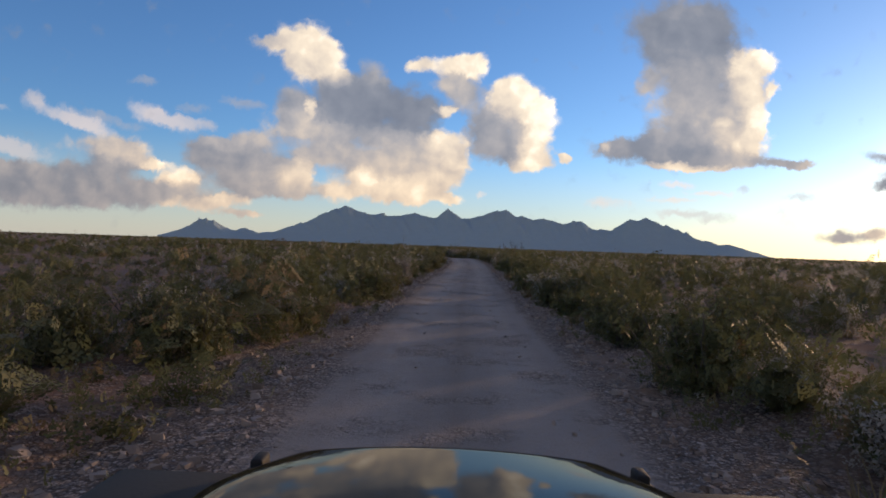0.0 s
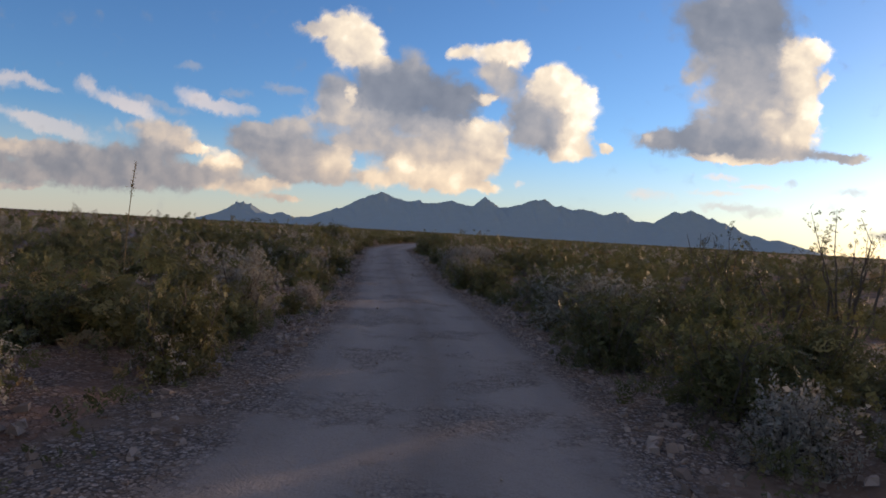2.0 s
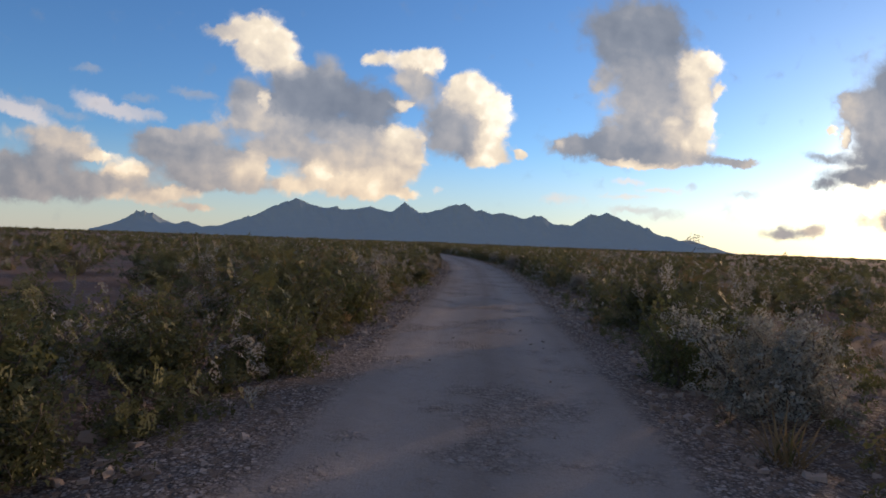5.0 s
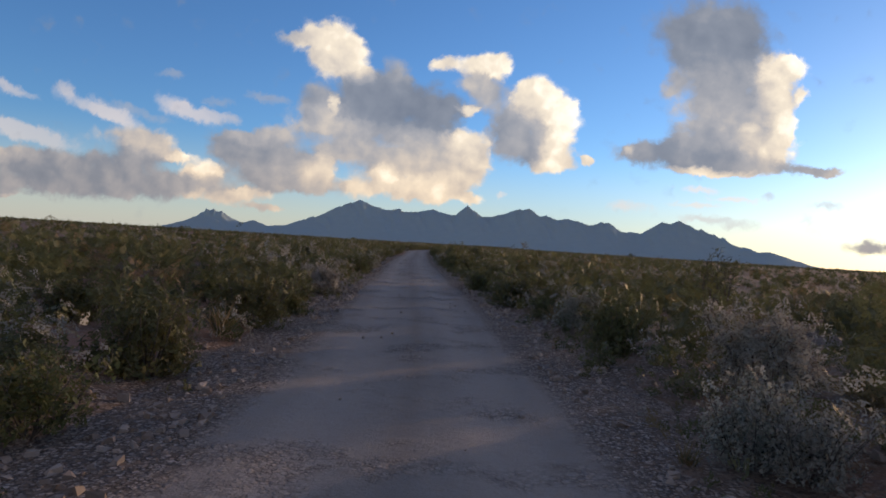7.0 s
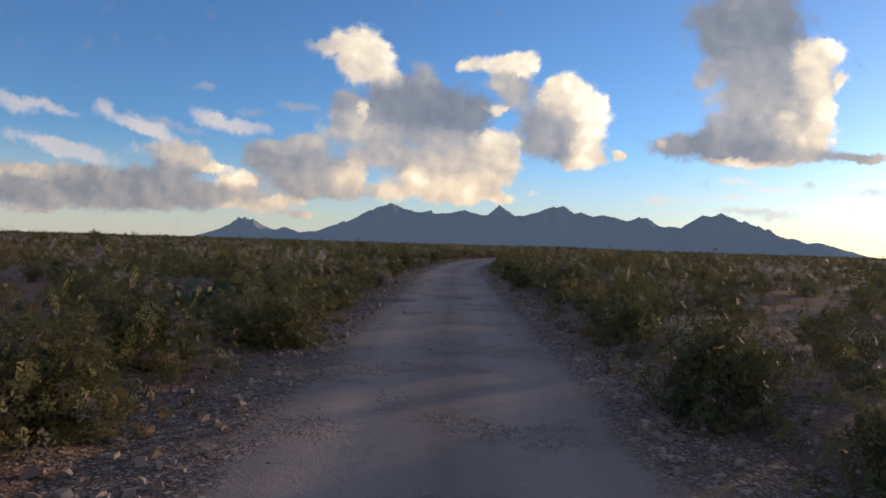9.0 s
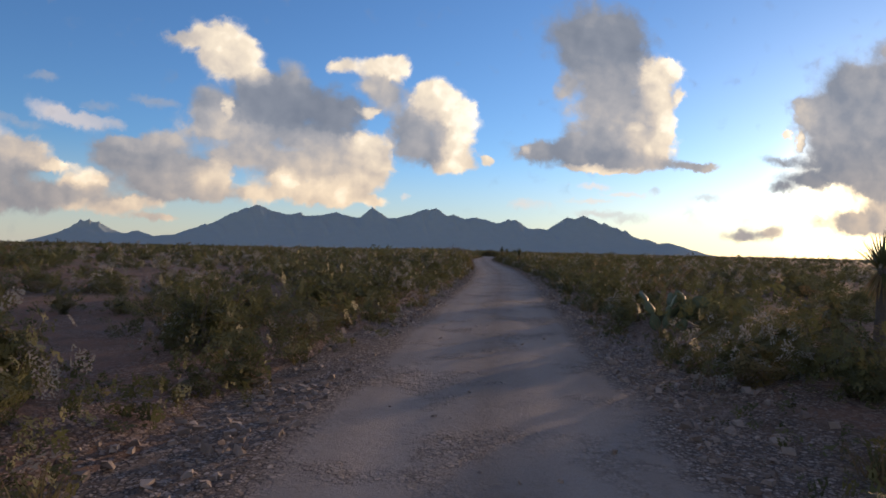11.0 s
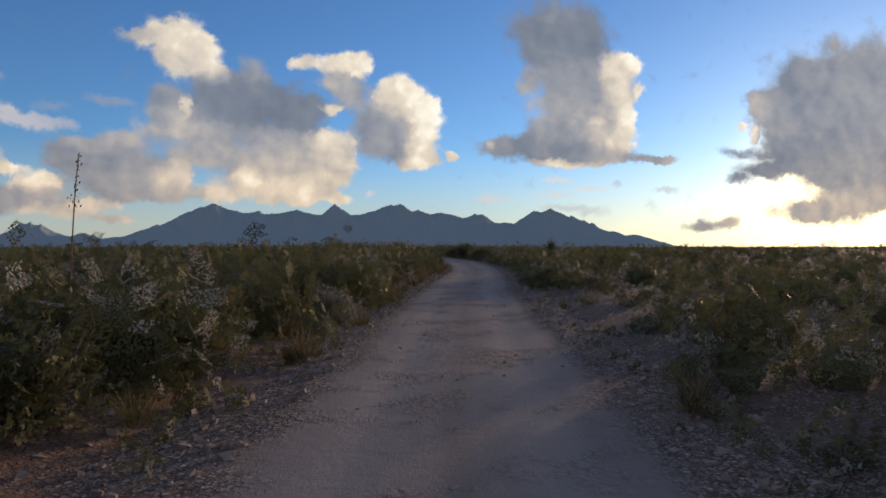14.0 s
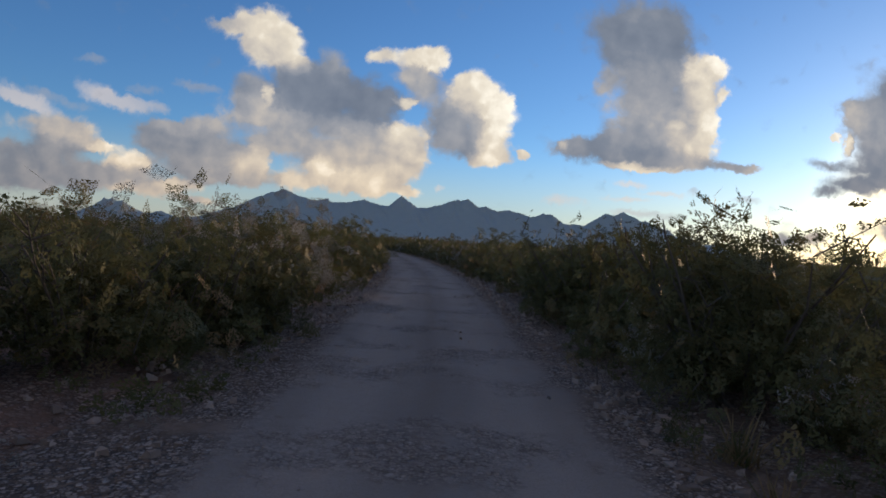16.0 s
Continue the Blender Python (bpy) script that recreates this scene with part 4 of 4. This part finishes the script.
# ---- stones ----
def stone_shape(seed):
    """A blunt broken pebble of twelve triangles."""
    r = np.random.RandomState(seed)
    co = np.array([(a, b, c) for c in (-1, 1) for b in (-1, 1) for a in (-1, 1)], float) * 0.36
    co[4:, :2] *= 0.72
    co = (co + r.normal(0, 0.15, (8, 3))) * (1.15, 0.92, 0.68)
    q = [(0, 2, 3, 1), (4, 5, 7, 6), (0, 1, 5, 4), (2, 6, 7, 3), (0, 4, 6, 2), (1, 3, 7, 5)]
    return co, np.array([t for a, b, c, d in q for t in ((a, b, c), (a, c, d))])


SHAPES = [stone_shape(70 + i) for i in range(6)]


def gravel(name, label, count, seed, low, high, small, large):
    r = np.random.RandomState(seed)
    y = r.uniform(-2, 640, count)
    u = r.choice([-1, 1], count) * (low + np.abs(r.normal(0, 1, count)) * (high - low) * 0.5)
    keep = bumps(u * 3, y, 9, 23) + r.normal(0, 0.6, count) > -0.3
    y, u = y[keep], u[keep]
    x = middle(y) + u
    z = np.maximum(land(x, y), grade(y) - 0.05 * step(np.abs(u), 1.6, 3.1))
    size = small + (large - small) * r.uniform(0, 1, len(x)) ** 1.9
    vs, fs, n = [], [], 0
    for i in range(len(SHAPES)):
        mine = np.arange(len(x)) % len(SHAPES) == i
        co, f = SHAPES[i]
        q = r.uniform(0, 6.3, mine.sum())
        c, s = np.cos(q)[:, None], np.sin(q)[:, None]
        k = size[mine][:, None]
        v = np.stack([(co[:, 0] * c - co[:, 1] * s) * k + x[mine][:, None], (co[:, 0] * s + co[:, 1] * c) * k + y[mine][:, None],
                      co[:, 2] * k + (z[mine] + size[mine] * 0.12)[:, None]], -1)
        vs.append(v.reshape(-1, 3))
        fs.append((f[None] + (np.arange(mine.sum()) * len(co))[:, None, None]).reshape(-1, 3) + n)
        n += v.shape[0] * v.shape[1]
    ob = new(name, mesh_of(name, np.concatenate(vs), np.concatenate(fs), [M_STONE], smooth=False))
    return tagged(ob, label, "gravel", kind="stuff")


gravel("gravel", "loose grey-brown gravel and stones on the road's shoulders", 78000, 41, 1.55, 3.0, 0.03, 0.12)
gravel("road_gravel", "small loose stones scattered over the wheel tracks", 5000, 42, 0.0, 3.0, 0.016, 0.055)


# ---- single plants and stones that stand out ----
def part(name, v, f, mat, parent, label="", smooth=True):
    ob = new(name, mesh_of(name, v, f, [mat] if not isinstance(mat, list) else mat, smooth=smooth))
    ob.parent = parent
    return tagged(ob, label) if label else ob


def root_at(name, u, y, size=1.0, turn=0.0, sink=0.0):
    ob = new(name)
    ob.empty_display_size = 0.2
    x = float(middle(y)) + u
    ob.matrix_basis = Matrix.Translation((x, y, float(land(x, y)) - sink)) @ Matrix.Rotation(turn, 4, "Z") @ Matrix.Scale(size, 4)
    return ob


def single_blades(root, v, f, mat=None):
    """Each blade of a fan, eight corners and three faces, as a part."""
    for i in range(len(v) // 8):
        part("blade", v[8 * i:8 * i + 8], f[:3], mat or M_BLADE, root, smooth=False)


def broom_bush(u, y, size, seed):
    """A dense brush of thin upright green stems."""
    r = np.random.RandomState(seed)
    root = root_at("broom_bush", u, y, size, r.uniform(0, 6))
    v, f = blade_fan(r, 420, 1.0, 0.009, 0.02, 0.72, 0.25)
    v[:, :2] += np.repeat(r.normal(0, 0.16, (420, 2)), 8, 0)
    part("stems", v, f, M_BROOM, root, smooth=False)
    at = v[7::8][r.randint(0, 420, 700)] * r.uniform(0.55, 1.0, (700, 1)) + r.normal(0, 0.03, (700, 3))
    part("foliage", *leaf_quads(r, np.maximum(at, (-9, -9, 0.02)), 0.06, 0.03, 1.5), M_BROOM, root, smooth=False)
    return tagged(root, "dense yellow-green broom-like bush beside the gravel road", "bush")


def yucca(u, y, trunk, crown, seed):
    """A yucca: a shaggy trunk with a ball of stiff blades."""
    r = np.random.RandomState(seed)
    root = root_at("yucca", u, y, 1.0, r.uniform(0, 6))
    line = np.stack([np.cumsum(r.normal(0, 0.012, 7)), np.cumsum(r.normal(0, 0.012, 7)), np.linspace(-0.05, trunk, 7)], 1)[None]
    part("trunk", *tubes(line, np.array([[0.075, 0.055]]), 9), M_BARK, root)
    v, f = blade_fan(r, 130, 0.8 * crown, 0.018 * crown, 2.2, 2.95, 0.25)
    part("dead_skirt", v + line[0, -1] - (0, 0, 0.02), f, M_STRAW, root, "dry straw-coloured hanging blades", False)
    v, f = blade_fan(r, 130, crown, 0.019 * crown, 0.05, 1.75, 0.06)
    single_blades(root, v + line[0, -1] - (0, 0, 0.05), f)
    return tagged(root, "tall yucca with a ball of stiff pointed blades", "yucca")


def agave(u, y, size, seed, stalk=0.0):
    """A rosette of short stiff blades, some with a flower stalk."""
    r = np.random.RandomState(seed)
    root = root_at("agave", u, y, 1.0, r.uniform(0, 6))
    v, f = blade_fan(r, 46, size, size * 0.055, 0.05, 1.15, -0.15)
    single_blades(root, v, f)
    if not stalk:
        return tagged(root, "small rosette of stiff grey-green blades in gravel", "agave")
    k = np.linspace(0, 1, 9)
    line = np.stack([0.16 * k**2, 0.03 * np.sin(k * 5), stalk * k], 1)[None]
    part("flower_stalk", *tubes(line, np.array([[0.016, 0.007]]), 6), M_STRAW, root, "tall thin dry flower stalk")
    at = np.stack([0.16 * k[-1] * np.ones(90), np.zeros(90), np.zeros(90)], 1)
    q = r.uniform(0.72, 1.0, 90)
    at = np.stack([0.16 * q**2, 0.03 * np.sin(q * 5), stalk * q], 1) + r.normal(0, 1, (90, 3)) * (0.03, 0.03, 0.02) * (1.15 - q)[:, None] * 3
    part("seed_head", *leaf_quads(r, at, 0.045, 0.02, 1.5), M_STRAW, root, "rusty dry seed head", False)
    return tagged(root, "rosette plant with a tall thin dry flower stalk", "agave")


def pad_shape(r, at, way, long, wide, thick):
    """One flat oval cactus pad that grows along way from at; quads."""
    way = way / np.linalg.norm(way)
    e = np.cross(way, r.normal(size=3))
    e /= np.linalg.norm(e)
    n = np.cross(way, e)
    rows, cols = 6, 8
    t = np.linspace(0.02, 0.98, rows)
    half = np.sin(np.pi * t**0.8) ** 0.7 * wide / 2 + 0.008
    q = np.arange(cols) * 2 * np.pi / cols
    v = at + way * long * t[:, None, None] + e * (half[:, None] * np.cos(q))[..., None] + n * (np.minimum(half, thick)[:, None] * np.sin(q))[..., None] * 0.5
    i = np.arange(rows - 1)[:, None] * cols
    s, u = np.arange(cols)[None], (np.arange(cols)[None] + 1) % cols
    f = np.stack([i + s, i + u, i + cols + u, i + cols + s], -1).reshape(-1, 4)
    return v.reshape(-1, 3), f, at + way * long * 0.95


def prickly_pear(u, y, size, seed):
    """A clump of prickly pear; every pad is a part."""
    r = np.random.RandomState(seed)
    root = root_at("prickly_pear", u, y, size, 0.0, 0.03)
    for _ in range(6):
        tips = [(np.array([r.normal(0, 0.2), r.normal(0, 0.2), 0.0]), np.array([r.normal(0, 0.35), r.normal(0, 0.35), 1.0]))]
        for _level in range(3):
            grown = []
            for at, way in tips:
                k = r.uniform(0.3, 0.4)
                v, f, end = pad_shape(r, at, way, k, k * 0.75, 0.05)
                part("pad", v, f, M_PAD, root)
                grown += [(end, way / np.linalg.norm(way) + r.normal(0, 0.5, 3) * (1, 1, 0.4)) for _ in range(r.randint(1, 3))]
            tips = grown[:3]
    return tagged(root, "clump of prickly pear with flat grey-green pads", "cactus")


def tall_shrub(u, y, size, seed, leaves=620):
    """A thin, open shrub that rises over the scrub."""
    r = np.random.RandomState(seed)
    root = root_at("tall_shrub", u, y, size)
    lines = bush_lines(r, 8, 0.5, k=7)
    shoots = twigs_of(r, lines, 46, 0.2)
    part("woody_frame", *join(tubes(lines, np.tile([0.014, 0.003], (8, 1))), tubes(shoots, np.tile([0.004, 0.0015], (46, 1)))), M_BARK, root)
    part("foliage", *leaf_quads(r, along_lines(r, shoots, leaves, 0.2, 0.03), 0.05, 0.032), M_CREO, root, smooth=False)
    return tagged(root, "tall open twiggy shrub against the sky", "shrub")


def dead_shrub(u, y, size, seed):
    r = np.random.RandomState(seed)
    root = root_at("dead_shrub", u, y, size)
    lines = bush_lines(r, 9, 0.8, k=7, base=0.06)
    part("woody_frame", *join(tubes(lines, np.tile([0.017, 0.004], (9, 1)), 5), tubes(twigs_of(r, lines, 90, 0.2), np.tile([0.006, 0.002], (90, 1)))), M_DEAD, root)
    return tagged(root, "bare bleached grey dead shrub with forked branches", "shrub")


def twiggy_shrub(u, y, size, seed):
    """A tall bare shrub: a round crown of many fine brown twigs."""
    r = np.random.RandomState(seed)
    root = root_at("twiggy_shrub", u, y, size)
    lines = bush_lines(r, 24, 0.75, k=7, base=0.08)
    part("woody_frame", *tubes(lines, np.tile([0.011, 0.0025], (24, 1)), 4), M_TWIG, root)
    twigs = twigs_of(r, lines, 320, 0.17)
    fine = twigs_of(r, twigs, 500, 0.08)
    part("twigs", *join(tubes(twigs, np.tile([0.0035, 0.0012], (320, 1))), tubes(fine, np.tile([0.0018, 0.0008], (500, 1)))), M_TWIG, root)
    return tagged(root, "tall bare shrub with a round crown of fine brown twigs", "shrub")


M_TWIG = material("brown_twigs", bark_look((0.13, 0.095, 0.08), (0.30, 0.23, 0.19), 25.0), 0.95, bump=(0.4, 0.01))
M_DEAD = material("bleached_wood", bark_look((0.24, 0.22, 0.19), (0.44, 0.40, 0.36), 25.0), 0.95, bump=(0.4, 0.01))
yucca(2.95, 455.5, 1.22, 0.85, 5)
yucca(6.3, 548.5, 1.15, 1.35, 6)
yucca(5.5, 402.0, 1.35, 0.65, 7)
put_bush("thorn", 2.75, 480.9, 1.2, 1.0, 2, 0.9)
put_bush("creosote", 3.3, 482.3, 1.25, 1.0, 1, 1.9)
yucca(2.6, 482.0, 1.5, 0.95, 8)
yucca(3.45, 483.3, 1.35, 0.75, 9)
broom_bush(-4.1, 558.2, 1.0, 90)
broom_bush(-3.9, 371.4, 0.9, 91)
put_bush("thorn", 3.4, 300.5, 2.0, 0.85, 3, 0.4)
put_bush("sage", -3.6, 446.5, 2.05, 0.95, 1, 0.6)
put_bush("sage", -4.4, 447.6, 1.7, 1.0, 2, 2.6)
put_bush("thorn", -97.0, 444.0, 2.7, 0.9, 2, 1.0)
put_bush("thorn", -60.0, 395.0, 2.0, 0.9, 1, 1.0)
put_bush("creosote", -28.0, 420.0, 1.9, 1.1, 1, 2.0)
agave(-6.58, 84.8, 0.6, 7, stalk=2.9)
agave(4.9, 502.0, 0.6, 8, stalk=2.9)
agave(-6.0, 511.2, 0.6, 9, stalk=2.85)
for i, (u, y, size) in enumerate(((-2.65, 291.0, 0.5), (-4.1, 365.4, 0.55), (-3.6, 130.3, 0.4), (-3.1, 366.8, 0.35), (2.9, 208.0, 0.45))):
    agave(u, y, size, 20 + i)
for i, (u, y, size) in enumerate(((-2.9, 61.8, 0.85), (-2.9, 137.4, 0.62), (-4.2, 331.9, 0.75), (-4.3, 494.3, 0.95), (-4.4, 521.5, 0.7), (3.6, 52.0, 0.7), (-3.4, 176.0, 0.7), (3.3, 405.0, 0.8))):
    prickly_pear(u, y, size, 30 + i)
for i, (u, y, size) in enumerate(((9.0, 85.4, 2.8), (9.2, 87.7, 2.35), (8.7, 89.1, 2.5), (4.6, 582.5, 2.0), (-3.9, 579.8, 1.8), (9.0, 270.0, 1.9), (10.5, 272.0, 2.0),
                                  (-5.5, 470.0, 1.7), (5.2, 568.0, 1.9), (-7.0, 366.0, 1.8), (4.0, 100.5, 1.8))):
    tall_shrub(u, y, size, 60 + i)
dead_shrub(-3.9, 294.2, 1.35, 80)
dead_shrub(-7.5, 350.0, 1.35, 81)
dead_shrub(-3.3, 274.0, 0.8, 82)
twiggy_shrub(-3.7, 483.4, 2.15, 83)
twiggy_shrub(-4.6, 484.9, 2.0, 84)


# ---- stones along the verge: the largest ones singly ----
def stone_mesh(seed):
    """A worn boulder: a lumpy ball of 80 faces with flat facets."""
    r = np.random.RandomState(seed)
    bm = bmesh.new()
    bmesh.ops.create_icosphere(bm, subdivisions=1, radius=0.5)
    k = r.uniform(0.7, 1.2, 3) * (1.1, 0.95, 0.66)
    for v in bm.verts:
        v.co = Vector([c * s * r.uniform(0.82, 1.12) for c, s in zip(v.co, k)])
    me = bpy.data.meshes.new("stone")
    bm.to_mesh(me)
    bm.free()
    me.materials.append(M_STONE)
    return me


ROCKS = [stone_mesh(90 + i) for i in range(8)]
r = np.random.RandomState(17)
for i in range(290):
    y = r.uniform(3, 610)
    u = r.choice([-1, 1]) * (2.0 + abs(r.normal(0, 0.75)))
    size = 0.10 + 0.22 * r.uniform() ** 3
    x = float(middle(y)) + u
    ob = new("stone", ROCKS[i % 8])
    ob.parent = ground
    ob.matrix_basis = Matrix.Translation((x, y, float(land(x, y)) + size * 0.14)) @ Euler((r.normal(0, 0.2), r.normal(0, 0.2), r.uniform(0, 6.3))).to_matrix().to_4x4() @ Matrix.Scale(size, 4)
M_BOULDER = material("reddish_boulder", bark_look((0.24, 0.13, 0.09), (0.42, 0.26, 0.19), 12.0), 0.95, bump=(0.5, 0.02))
boulder_mesh = ROCKS[2].copy()
boulder_mesh.materials.clear()
boulder_mesh.materials.append(M_BOULDER)
for u, y, size in ((-3.0, 327.9, 0.34), (-2.6, 150.4, 0.26), (-3.3, 115.0, 0.3), (-2.9, 322.5, 0.22)):
    x = float(middle(y)) + u
    ob = new("boulder", boulder_mesh)
    ob.matrix_basis = Matrix.Translation((x, y, float(land(x, y)) + size * 0.18)) @ Matrix.Scale(size, 4)
    tagged(ob, "rounded reddish-tan boulder on the stony verge", "boulder")


# ---- the off-road vehicle at the start of the drive ----
def paint_look(n):
    f = n.noise(where(n), 220.0, 3, 0.6)
    return n.mix(n.math("MULTIPLY", f, 0.3), rgb(0.012, 0.013, 0.012), rgb(0.03, 0.028, 0.024)), None


def rubber_look(n):
    f = n.noise(where(n), 90.0, 3, 0.6)
    return n.mix(f, rgb(0.012, 0.012, 0.012), rgb(0.03, 0.028, 0.026)), f


def steel_look(n):
    f = n.noise(where(n), 40.0, 4, 0.6)
    return n.mix(f, rgb(0.22, 0.22, 0.22), rgb(0.34, 0.33, 0.32)), f


M_PAINT = material("glossy_black_paint", paint_look, 0.04, spec=0.06)
M_RUBBER = material("black_rubber", rubber_look, 0.7, bump=(0.3, 0.003))
M_STEEL = material("dull_steel", steel_look, 0.45, bump=(0.1, 0.002))


def block(name, parent, mat, lo, hi, bevel=0.02, label="", round_=2):
    """A box between two corners with rounded edges."""
    bm = bmesh.new()
    bmesh.ops.create_cube(bm, size=1)
    for v in bm.verts:
        v.co = Vector([l + (c + 0.5) * (h - l) for c, l, h in zip(v.co, lo, hi)])
    if bevel:
        bmesh.ops.bevel(bm, geom=bm.edges[:], offset=bevel, segments=round_, affect="EDGES", profile=0.5)
    me = bpy.data.meshes.new(name)
    bm.to_mesh(me)
    bm.free()
    me.materials.append(mat)
    me.polygons.foreach_set("use_smooth", [True] * len(me.polygons))
    ob = new(name, me)
    ob.parent = parent
    return tagged(ob, label) if label else ob


def wheel(parent, x, y):
    ob = None
    for name, mat, rings in (("tyre", M_RUBBER, ((0.19, -0.11), (0.33, -0.12), (0.36, -0.08), (0.36, 0.08), (0.33, 0.12), (0.19, 0.11))),
                             ("rim", M_STEEL, ((0.03, 0.02), (0.10, 0.05), (0.15, 0.02), (0.19, 0.09), (0.19, -0.09), (0.05, -0.05)))):
        q = np.arange(28) * 2 * np.pi / 28
        v = np.concatenate([np.stack([np.full(28, dx * (1 if x > 0 else -1)), np.cos(q) * rad, np.sin(q) * rad], 1) for rad, dx in rings])
        s, t = np.arange(28), (np.arange(28) + 1) % 28
        f = np.concatenate([np.stack([s + 28 * i, t + 28 * i, t + 28 * (i + 1), s + 28 * (i + 1)], 1) for i in range(len(rings) - 1)])
        if ob is None:
            ob = new("wheel", mesh_of("wheel", v, f, [mat]))
            ob.parent = parent
            ob.location = (x, y, 0.36)
        else:
            part(name, v, f, mat, ob)


def off_road_vehicle():
    car = new("off_road_vehicle")
    car.matrix_basis = Matrix.Translation((0.0, 0.0, 0.0)) @ Matrix.Rotation(radians(2.05), 4, "Z")
    # bonnet: crowned, rounded at its front corners and rolled over at the edges
    s, y = np.linspace(-1, 1, 41), np.concatenate([np.linspace(0.35, 1.2, 14), np.linspace(1.24, 1.62, 20)])
    half = 0.56 - 0.12 * step(y, 1.2, 1.62) ** 1.6
    top = 0.955 - 0.045 * step(y, 0.6, 1.6) - 0.05 * step(y, 1.52, 1.62) ** 2
    x = s[None] * half[:, None]
    z = top[:, None] + 0.03 * (1 - ((y[:, None] - 0.98) / 0.64) ** 2) + 0.035 * (1 - s[None] ** 2) - 0.07 * np.abs(s[None]) ** 14
    part("bonnet", np.stack([x, np.repeat(y[:, None], len(s), 1), z], -1).reshape(-1, 3), grid_faces(len(y), len(s)), M_PAINT, car, "glossy black bonnet that mirrors the clouds")
    edge = np.stack([s * (half[-1] + 0.01), np.full(len(s), 1.615) - 0.10 * np.abs(s) ** 6, 0.869 + 0.035 * (1 - s**2) - 0.03 * np.abs(s) ** 14], 1)[None]
    part("bonnet_seal", *tubes(edge, np.array([[0.024, 0.024]]), 8), M_RUBBER, car, "black rubber strip along the bonnet's front edge")
    for k in (-1, 1):
        latch = block("bonnet_latch", car, M_RUBBER, (k * 0.48 - 0.025, 1.46, 0.82), (k * 0.48 + 0.025, 1.55, 0.885), 0.012)
        block("latch_hook", latch, M_RUBBER, (k * 0.47 - 0.016, 1.50, 0.88), (k * 0.47 + 0.016, 1.57, 0.915), 0.008)
        block("fender", car, M_RUBBER, (min(k * 0.51, k * 0.84), 0.55, 0.78), (max(k * 0.51, k * 0.84), 1.57, 0.865), 0.03, "flat matt black front wing")
        block("headlight", car, M_STEEL, (k * 0.36 - 0.09, 1.58, 0.62), (k * 0.36 + 0.09, 1.63, 0.80), 0.02)
        for yy in (1.08, -1.35):
            wheel(car, k * 0.70, yy)
    block("nose", car, M_PAINT, (-0.47, 0.45, 0.42), (0.47, 1.57, 0.85), 0.03)
    block("bumper", car, M_RUBBER, (-0.72, 1.64, 0.44), (0.72, 1.78, 0.58), 0.03)
    block("tub", car, M_PAINT, (-0.74, -1.95, 0.42), (0.74, 0.44, 0.93), 0.05)
    tagged(car, "black off-road vehicle with a glossy bonnet on the gravel road", "vehicle")


off_road_vehicle()
